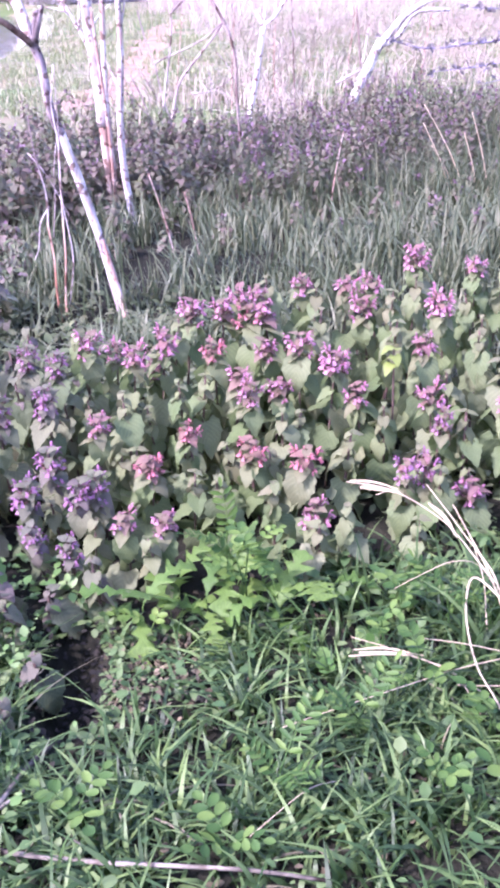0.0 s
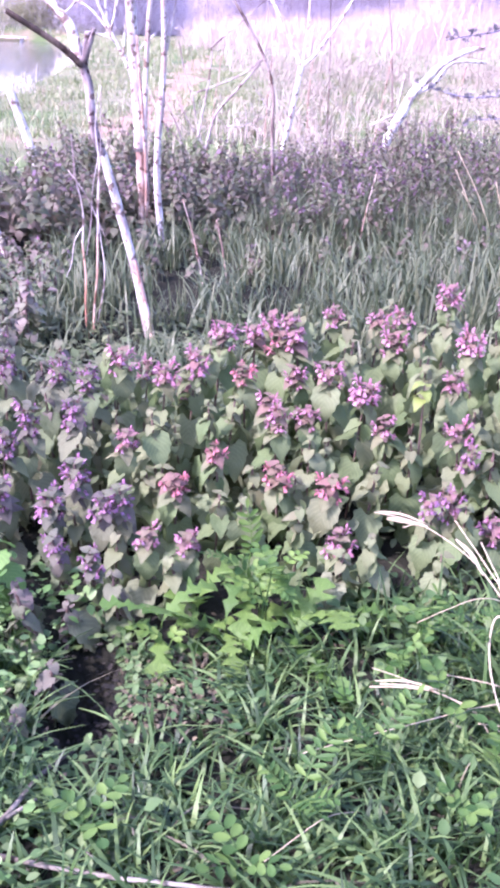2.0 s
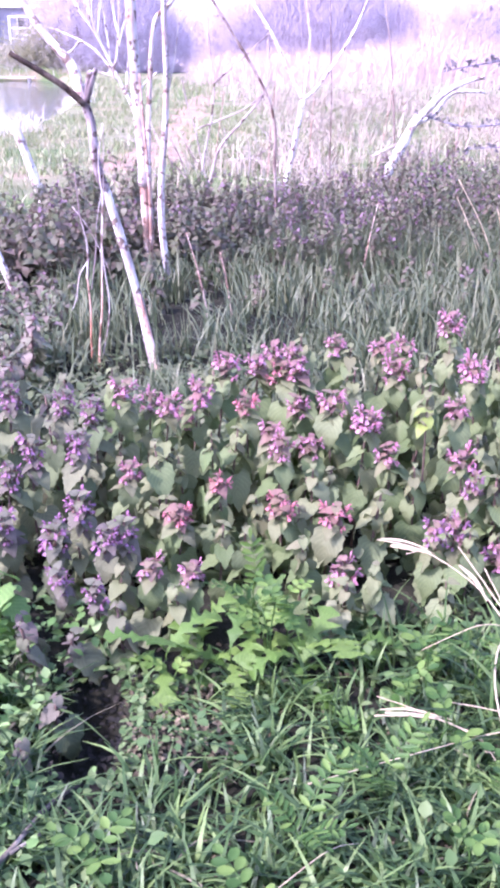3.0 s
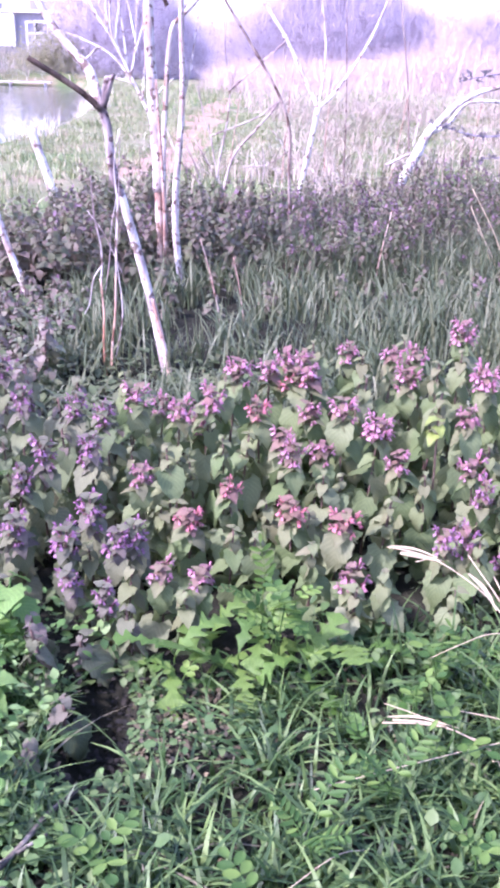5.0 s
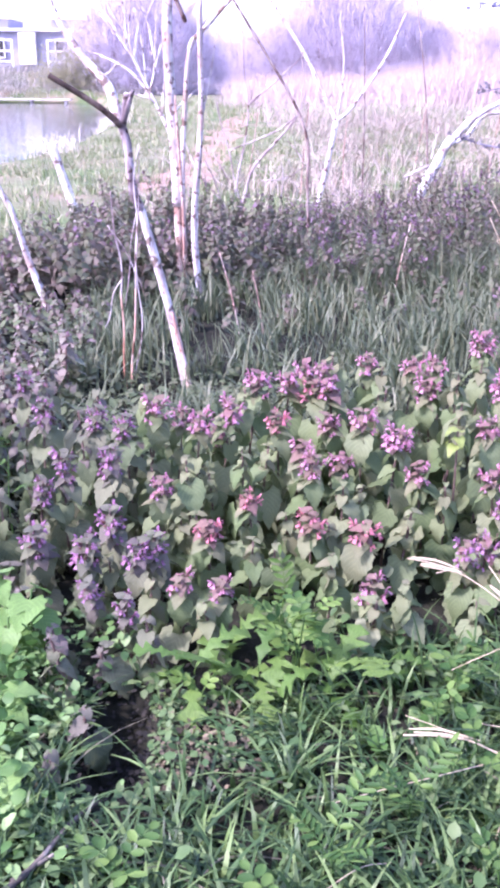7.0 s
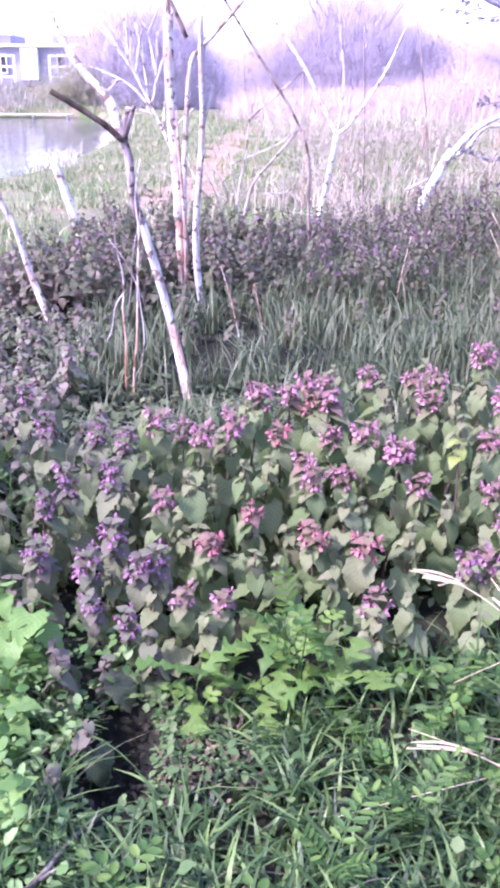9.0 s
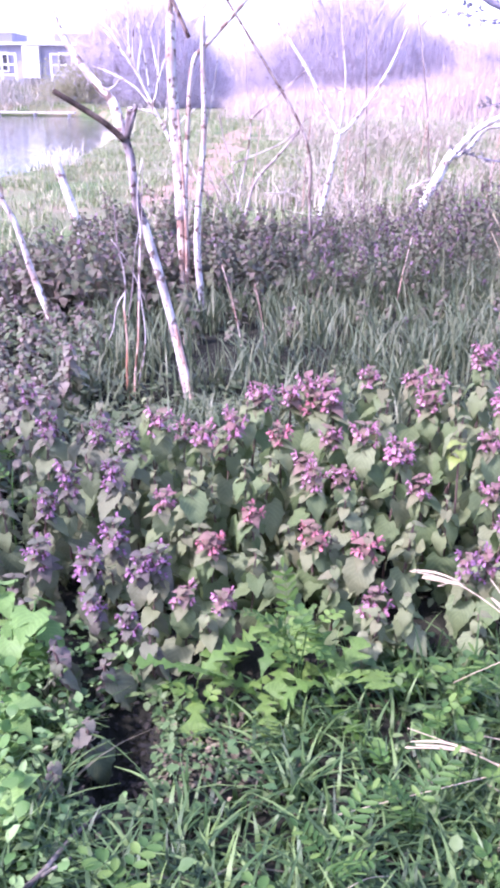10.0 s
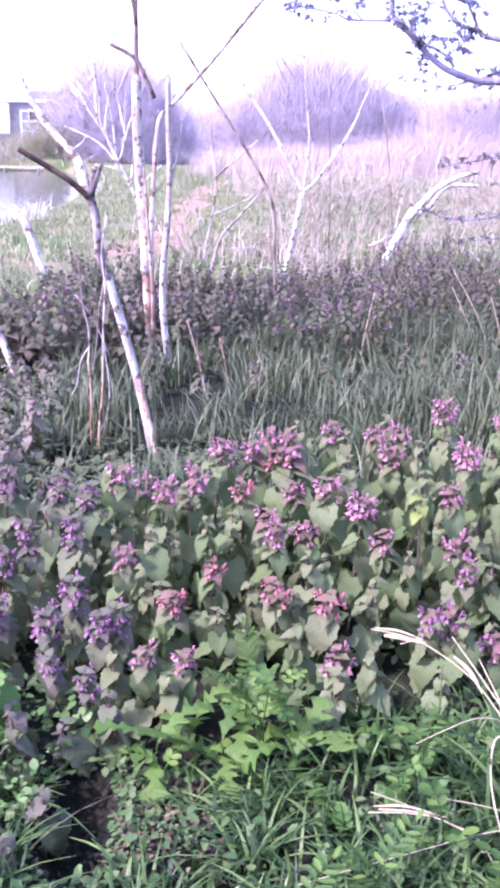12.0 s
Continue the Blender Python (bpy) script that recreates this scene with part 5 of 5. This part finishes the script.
def seedlings(name, places, low, high, size, label, seed, material=None):
    """Very many small oval leaves of weeds that cover the soil."""
    r = random.Random(seed)
    verts, faces = [], []
    for x, y in places:
        z = ground_z(x, y) + r.uniform(low, high)
        t = Matrix.Translation((x, y, z)) @ Matrix.Rotation(r.uniform(0, 6.28), 4, "Z") @ Matrix.Rotation(r.uniform(-0.6, 0.9), 4, "X") @ Matrix.Scale(size * r.uniform(0.5, 1.4), 4)
        b = len(verts)
        w = r.uniform(0.22, 0.42)
        verts.extend(tuple(t @ Vector(p)) for p in ((0, 0, 0), (-w, 0.35, 0.06), (0, 0.35, 0), (w, 0.35, 0.06), (-w * 0.8, 0.72, 0), (0, 0.72, -0.06), (w * 0.8, 0.72, 0), (0, 1, -0.14)))
        faces.extend(tuple(b + j for j in q) for q in ((0, 2, 1), (0, 3, 2), (1, 2, 5, 4), (2, 3, 6, 5), (4, 5, 7), (5, 6, 7)))
    me = bpy.data.meshes.new(name)
    me.from_pydata(verts, [], faces)
    me.materials.append(material or M_SEED)
    me.shade_smooth()
    return tagged(new(name, me), label, "weeds", kind="stuff")


M_SEED = leaf_material("seedling_leaf", (0.04, 0.095, 0.028), (0.08, 0.145, 0.045), (0.14, 0.20, 0.075), 0.3, island=True, veins=False)
seedlings("seedlings", clumped(800, 110, 0.026, -0.5, 0.6, 0.308, 0.88, 31, front_keep), 0.0, 0.035, 0.014, "small green weed leaves that cover the soil", 32)
seedlings("seedlings", clumped(900, 60, 0.03, -0.4, -0.15, 0.519, 1.053, 33, off_hollow), 0.0, 0.06, 0.013, "small weed leaves beside the dark hollow, brightened by painted haze", 34, M_HAZE_BRIGHT)


seedlings("seedlings", random_places(260, -0.10, -0.015, 0.735, 0.875, 39), 0.0, 0.02, 0.008, "tiny olive seedlings on bare littered soil", 40)
seedlings("undergrowth", random_places(1300, -0.75, 0.7, 1.12, 1.488, 51), 0.0, 0.09, 0.022, "small shaded leaves under the nettles", 52, M_UNDER)
seedlings("seedlings", random_places(240, -0.22, -0.08, 0.66, 0.93, 67, lambda x, y: off_hollow(x, y) and ((x + 0.142) / 0.075) ** 2 + ((y - 0.79) / 0.15) ** 2 < 1), 0.0, 0.02, 0.012, "small dark weeds round the rim of a hollow", 68)
seedlings("undergrowth", clumped(420, 45, 0.02, 0.13, 0.55, 0.87, 1.04, 59), 0.0, 0.045, 0.017, "dark small weeds at the foot of the nettles", 60)
seedlings("undergrowth", random_places(1300, -0.5, 0.35, 1.5, 2.3, 57), 0.0, 0.04, 0.026, "dull weeds round the foot of the saplings", 58, M_UNDER)
seedlings("undergrowth", random_places(1500, -0.5, 0.5, 1.363, 1.798, 55), 0.0, 0.09, 0.024, "small dull leaves behind the near nettles", 56, M_UNDER)
seedlings("undergrowth", random_places(1600, -1.0, -0.4, 1.55, 2.977, 53), 0.0, 0.08, 0.026, "small shaded leaves under the dark nettles", 54, M_UNDER)
seedlings("leaf_litter", clumped(420, 60, 0.014, -0.178, -0.106, 0.70, 0.90, 45), -0.005, 0.02, 0.008, "dead leaves in a hollow, shade painted into their near-black colour", 46, M_SHADE_LITTER)
seedlings("leaf_litter", clumped(420, 22, 0.022, -0.09, 0.02, 0.725, 0.86, 35, lambda x, y: x > -0.10), 0.004, 0.015, 0.007, "dry brown leaf litter on the soil", 36, M_LITTER)
seedlings("leaf_litter", random_places(500, -0.4, 0.5, 0.37, 0.991, 37, lambda x, y: ((x + 0.142) / 0.036) ** 2 + ((y - 0.80) / 0.09) ** 2 > 1), 0.002, 0.012, 0.009, "scattered dead leaves on dark soil", 38, M_LITTER)


def yellow_weed(x, y, h):
    w = thing("yellow_weed", "young weed with bright yellow-green leaves among the nettles", "weed", "", pose(x, y, ground_z(x, y)))
    bm = bmesh.new()
    tube(bm, curve([(0, 0, -0.01), (0.003, 0, h * 0.5), (0, 0, h)], 3), 0.002, 0.0014, 5)
    part("stem", bm, M_STEM, w)
    for k in range(7):
        piece("leaf", rng.choice(YELLOW), w, turn_to(h * (0.88 + 0.02 * k), k * 2.4, rng.uniform(-0.5, 0.35), rng.uniform(0.42, 0.55)))


M_YELLOW = leaf_material("yellow_green_leaf", (0.16, 0.22, 0.045), (0.19, 0.25, 0.055), (0.20, 0.26, 0.07), 0.4)
YELLOW = recoloured(MID_LEAVES, M_YELLOW)
yellow_weed(0.325, 1.25, 0.245)


def straw(points, r0, r1, label="bleached dry straw lying over the weeds"):
    st = thing("straw", label, "straw", "straws over the weeds")
    rods("stalk", [(points, r0 * 0.72, r1 * 0.72)], M_STRAW, st, "", 5, 0.1)
    return st


def flat_straw(points, w, label):
    """A flat withered blade along a line."""
    st = thing("withered_blade", label, "withered blade", "straws over the weeds")
    bm = bmesh.new()
    line = curve(points, 5)
    rows = []
    for i, p in enumerate(line):
        d = (line[min(i + 1, len(line) - 1)] - line[max(i - 1, 0)]).normalized()
        c = d.cross(Vector((0.2, -0.6, 0.75))).normalized()
        ww = w * math.sin(math.pi * (0.12 + 0.8 * i / (len(line) - 1)))
        rows.append([bm.verts.new(p + c * ww * u + Vector((0, 0, 0.3 * ww * abs(u)))) for u in (-1, 0, 1)])
    for lo, hi in zip(rows, rows[1:]):
        for k in range(2):
            bm.faces.new((lo[k], lo[k + 1], hi[k + 1], hi[k])).smooth = True
    part("blade", bm, M_STRAW, st)


flat_straw([(0.218, 0.937, 0.193), (0.24, 0.928, 0.194), (0.266, 0.919, 0.192)], 0.0017, "bleached dry husk over the nettle leaves")
flat_straw([(0.207, 0.944, 0.198), (0.234, 0.933, 0.2), (0.262, 0.921, 0.195)], 0.0014, "bleached dry husk over the nettle leaves")
flat_straw([(0.175, 0.725, 0.116), (0.209, 0.724, 0.116), (0.249, 0.716, 0.109)], 0.0012, "bleached dry husk among the vetch")
straw([(0.203, 0.947, 0.195), (0.232, 0.931, 0.197), (0.264, 0.919, 0.192)], 0.0012, 0.0020, "bleached straw tip over the nettle leaves")
straw([(0.218, 0.937, 0.191), (0.24, 0.928, 0.191), (0.264, 0.919, 0.191)], 0.0015, 0.0020)
straw([(0.235, 0.923, 0.188), (0.26, 0.919, 0.192), (0.309, 0.879, 0.172), (0.337, 0.829, 0.148), (0.364, 0.78, 0.113), (0.397, 0.743, 0)], 0.0012, 0.0018)
flat_straw([(0.293, 0.894, 0.189), (0.309, 0.877, 0.178), (0.319, 0.854, 0.164)], 0.003, "short bleached straw blade")
straw([(0.294, 0.91, 0.206), (0.324, 0.854, 0.173), (0.348, 0.805, 0.137), (0.386, 0.718, 0)], 0.0012, 0.0022)
straw([(0.317, 0.873, 0.198), (0.337, 0.829, 0.161), (0.354, 0.792, 0.129), (0.378, 0.73, 0)], 0.0012, 0.0025)
straw([(0.387, 0.705, 0.063), (0.363, 0.73, 0.125), (0.344, 0.76, 0.143), (0.323, 0.797, 0.147), (0.308, 0.766, 0.122), (0.303, 0.703, 0.102), (0.317, 0.646, 0.081), (0.338, 0.594, 0)], 0.0026, 0.0014, "looped bleached straw at the edge of the weeds")
straw([(0.235, 0.811, 0.127), (0.261, 0.793, 0.158), (0.294, 0.784, 0.18), (0.33, 0.793, 0.163), (0.359, 0.78, 0.113)], 0.0008, 0.0010)
straw([(0.17, 0.724, 0.109), (0.204, 0.721, 0.111), (0.236, 0.718, 0.109)], 0.0016, 0.0018, "bleached straw among the vetch")
straw([(0.173, 0.728, 0.106), (0.222, 0.724, 0.108), (0.257, 0.714, 0.101), (0.285, 0.7, 0.088), (0.33, 0.68, 0)], 0.0010, 0.0014)
straw([(0.181, 0.725, 0.112), (0.222, 0.721, 0.111), (0.267, 0.709, 0.098), (0.323, 0.688, 0.064)], 0.0018, 0.0014)
straw([(0.176, 0.749, 0.114), (0.204, 0.733, 0.114), (0.24, 0.724, 0.104)], 0.0008, 0.0010)
straw([(0.255, 0.748, 0.106), (0.301, 0.74, 0.101), (0.373, 0.73, 0.084)], 0.0010, 0.0014)
straw([(0.279, 0.688, 0.091), (0.316, 0.684, 0.09), (0.388, 0.68, 0.089)], 0.0010, 0.0012)
straw([(0.091, 0.653, 0.084), (0.146, 0.669, 0.088), (0.226, 0.689, 0.095), (0.281, 0.703, 0.099), (0.346, 0.715, 0.101)], 0.0009, 0.0013, "reddish dry straw across the weeds")
straw([(0.342, 0.867, 0.15), (0.343, 0.817, 0.127), (0.334, 0.767, 0.097)], 0.0010, 0.0012)
straw([(0.049, 0.519, 0.093), (0.103, 0.556, 0.102), (0.139, 0.581, 0.084)], 0.0010, 0.0008)

t = thing("fallen_twig", "pale grey fallen twig lying in the grass", "twig")
rods("twig", [([(-0.19, 0.534, 0.088), (-0.14, 0.519, 0.091), (-0.074, 0.5, 0.098), (-0.021, 0.491, 0.1), (0.049, 0.479, 0.101), (0.11, 0.466, 0.098)], 0.0034, 0.002), ([(-0.074, 0.5, 0.098), (-0.101, 0.519, 0.106)], 0.002, 0.001)], M_STICK, t, "", 6)
t = thing("fallen_twig", "dark fallen twig half hidden in weeds", "twig")
rods("twig", [([(-0.208, 0.531, 0.092), (-0.183, 0.572, 0.086), (-0.163, 0.625, 0.08), (-0.141, 0.668, 0.071)], 0.0045, 0.003), ([(-0.2, 0.556, 0.085), (-0.157, 0.594, 0.087)], 0.003, 0.002)], M_STICK, t, "", 6)
t = thing("fallen_twig", "short pale dry stick on the soil", "twig")
rods("twig", [([(-0.31, 0.867, 0.053), (-0.281, 0.849, 0.057), (-0.248, 0.842, 0.055)], 0.007, 0.006)], M_STICK, t, "", 6)
for k in range(12):
    x, y = rng.uniform(-0.06, 0.3), rng.uniform(0.519, 0.892)
    a, ln = rng.uniform(0, 3.14), rng.uniform(0.02, 0.05)
    straw([(x, y, 0.02), (x + 0.5 * ln * math.cos(a), y + 0.5 * ln * math.sin(a), 0.035), (x + ln * math.cos(a), y + ln * math.sin(a), 0.02)], 0.0008, 0.0006, "thin dead stem on the soil")

for x, y, dx, dz in ((0.99, 3.226, -0.14, 0.30), (1.05, 3.226, -0.20, 0.36), (1.06, 3.164, -0.08, 0.27), (1.02, 3.251, -0.13, 0.22), (1.12, 3.226, -0.10, 0.33), (-0.02, 2.667, -0.07, 0.27), (0.05, 2.729, -0.04, 0.2), (0.5, 3.102, 0.05, 0.3)):
    st = thing("dry_stalk", "thin leaning dry stalk in the tall grass", "dead stalk", "dry stalks")
    rods("stalk", [([(x, y, -0.02), (x + dx * 0.5, y, dz * 0.55), (x + dx, y, dz)], 0.004, 0.002)], M_STRAW if x > 0.6 else M_BARK_RED, st, "", 5)


# ---- tree and thorny shrub beside the path of view ----
def leaf_tufts(bm, spots, size, count):
    """Small stars of young leaves."""
    for p in spots:
        for k in range(count):
            t = Matrix.Translation(p) @ Euler((rng.uniform(0, 6.28), rng.uniform(0, 6.28), rng.uniform(0, 6.28))).to_matrix().to_4x4() @ Matrix.Scale(size * rng.uniform(0.6, 1.3), 4)
            row = [bm.verts.new(t @ Vector(q)) for q in ((0, 0, 0), (-0.28, 0.45, 0.08), (0, 0.5, 0), (0.28, 0.45, 0.08), (0, 1, -0.1))]
            for q in ((0, 2, 1), (0, 3, 2), (1, 2, 4), (2, 3, 4)):
                bm.faces.new([row[j] for j in q])


tree = thing("budding_tree", "small tree with bluish limbs and opening leaf buds tinted by painted fringing", "tree")
rods("trunk", [([(1.421, 2.009, -0.05), (1.442, 1.984, 0.5), (1.421, 1.934, 0.991), (1.55, 1.984, 1.786), (1.591, 2.108, 2.754)], 0.06, 0.025)], M_LIMB, tree)
BOUGHS = [([(1.42, 1.947, 0.80), (1.0, 1.89, 0.85), (0.585, 1.860, 0.891), (0.560, 1.860, 0.894), (0.520, 1.860, 0.893), (0.481, 1.860, 0.903), (0.442, 1.860, 0.919), (0.403, 1.860, 0.948), (0.375, 1.860, 0.975), (0.344, 1.860, 1.001), (0.339, 1.860, 1.039), (0.341, 1.860, 1.092)], 0.016, 0.005),
          ([(1.437, 1.947, 0.93), (0.9, 1.88, 0.93), (0.553, 1.860, 0.969), (0.511, 1.860, 0.983), (0.472, 1.860, 0.994), (0.441, 1.860, 1.023), (0.430, 1.860, 1.065)], 0.011, 0.004),
          ([(0.465, 1.850, 0.917), (0.450, 1.850, 0.935), (0.427, 1.850, 0.948), (0.396, 1.850, 0.962), (0.349, 1.850, 1.001)], 0.006, 0.004),
          ([(0.337, 1.860, 0.998), (0.260, 1.860, 0.998), (0.227, 1.860, 1.009), (0.172, 1.860, 1.018), (0.139, 1.860, 1.027)], 0.004, 0.0014),
          ([(0.506, 1.860, 0.995), (0.490, 1.860, 0.970), (0.455, 1.860, 0.939)], 0.004, 0.002),
          ([(0.506, 1.860, 0.993), (0.488, 1.860, 1.024), (0.478, 1.860, 1.047)], 0.005, 0.003),
          ([(0.585, 1.870, 0.921), (0.561, 1.870, 0.911), (0.525, 1.870, 0.899)], 0.006, 0.004),
          ([(0.495, 1.860, 0.891), (0.457, 1.860, 0.883), (0.408, 1.860, 0.884), (0.378, 1.860, 0.881)], 0.003, 0.001),
          ([(0.520, 1.860, 0.896), (0.507, 1.860, 0.922), (0.488, 1.860, 0.947), (0.483, 1.860, 0.962)], 0.003, 0.0015),
          ([(0.419, 1.860, 0.935), (0.411, 1.860, 0.925), (0.400, 1.860, 0.917)], 0.003, 0.0015),
          ([(0.282, 1.860, 0.998), (0.265, 1.860, 1.013), (0.261, 1.860, 1.017)], 0.003, 0.0015),
          ([(0.475, 1.860, 0.995), (0.424, 1.860, 1.008), (0.380, 1.860, 1.010)], 0.002, 0.001),
          ([(1.492, 1.984, 1.406), (1.129, 1.984, 1.592), (0.798, 2.046, 1.781), (0.582, 1.984, 2.052)], 0.02, 0.005),
          ([(1.522, 1.984, 1.656), (1.722, 2.357, 2.029), (1.876, 2.605, 2.55)], 0.02, 0.005), ([(1.466, 1.984, 1.284), (1.861, 1.612, 1.675), (2.287, 1.363, 2.288)], 0.02, 0.005)]
for k in range(46):
    pts = curve(BOUGHS[k % 6][0], 4)
    p = pts[rng.randrange(len(pts) // 2, len(pts) - 1)]
    d = Vector((rng.uniform(-0.07, 0.02), rng.uniform(-0.03, 0.03), rng.uniform(-0.03, 0.07)))
    BOUGHS.append(([p, p + d * 0.5 + Vector((0, 0, 0.008)), p + d], 0.0024, 0.001))
rods("limb", [(pts, r0 * 0.8, r1 * 0.8) for pts, r0, r1 in BOUGHS], M_LIMB, tree, "", 6)
bm, spots = bmesh.new(), []
for pts, r0, r1 in BOUGHS:
    line = curve(pts, 6)
    for p in line[len(line) // 4:]:
        if rng.random() < (0.12 if r0 == 0.0024 else 0.4):
            spots.append(p + Vector((rng.uniform(-0.016, 0.016), rng.uniform(-0.02, 0.02), rng.uniform(-0.012, 0.018))))
leaf_tufts(bm, spots, 0.014, 5)
tagged(part("foliage", bm, M_BUD, tree, "young leaf tufts"), kind="stuff")

shrub_r = thing("thorny_shrub", "dark thorny shrub with small young leaves", "shrub")
THORNS = [([(1.503, 3.35, 0), (1.382, 3.288, 0.404), (1.247, 3.226, 0.7), (1.007, 3.226, 0.747), (0.899, 3.226, 0.736), (0.769, 3.226, 0.713)], 0.009, 0.002),
          ([(1.503, 3.35, 0), (1.327, 3.288, 0.351), (1.185, 3.226, 0.539), (1.024, 3.226, 0.549), (0.853, 3.226, 0.537), (0.686, 3.226, 0.576)], 0.009, 0.002),
          ([(1.235, 3.226, 0.508), (1.026, 3.226, 0.475), (0.871, 3.226, 0.464)], 0.005, 0.0015), ([(1.338, 3.251, 0.508), (1.139, 3.226, 0.635), (0.984, 3.226, 0.656)], 0.005, 0.0015), ([(1.382, 3.288, 0.404), (1.353, 3.226, 0.722), (1.155, 3.164, 0.885)], 0.006, 0.002)]
THORNS += [([(1.62, 3.36, 0.0), (1.50 + 0.05 * k, 3.32 - 0.03 * k, 0.25 + 0.04 * k), (1.38 + 0.09 * k, 3.26, 0.46 + 0.06 * k), (1.05 + 0.13 * k, 3.22, 0.42 + 0.09 * k)], 0.006, 0.0015) for k in range(5)]
rods("branch", THORNS, M_LIMB, shrub_r, "", 6)
bm, spots = bmesh.new(), []
for pts, r0, r1 in THORNS:
    line = curve(pts, 7)
    spots += [p + Vector((rng.uniform(-0.015, 0.015), 0, rng.uniform(-0.01, 0.015))) for p in line[len(line) // 3:]]
leaf_tufts(bm, spots, 0.018, 6)
tagged(part("foliage", bm, M_THORN, shrub_r, "small young leaves"), kind="stuff")

olive = thing("willow_bush", "low yellowish-green bush on the far bank", "bush")
bm = bmesh.new()
for k in range(5):
    tube(bm, curve([(-9.7 + 0.1 * k, 50.3, -0.3), (-9.5 + 0.25 * k, 50.3, 0.7), (-10.0 + 0.45 * k, 50.3, 1.6)], 3), 0.03, 0.01, 5)
part("trunk", bm, M_HAZED_SHRUB, olive)
bm = bmesh.new()
leaf_tufts(bm, [Vector((rng.gauss(-9.2, 0.85), 50.3 + rng.gauss(0, 0.4), abs(rng.gauss(0.75, 0.75)) - 0.1)) for _ in range(4200)], 0.10, 3)
tagged(part("foliage", bm, M_OLIVE, olive), kind="stuff")
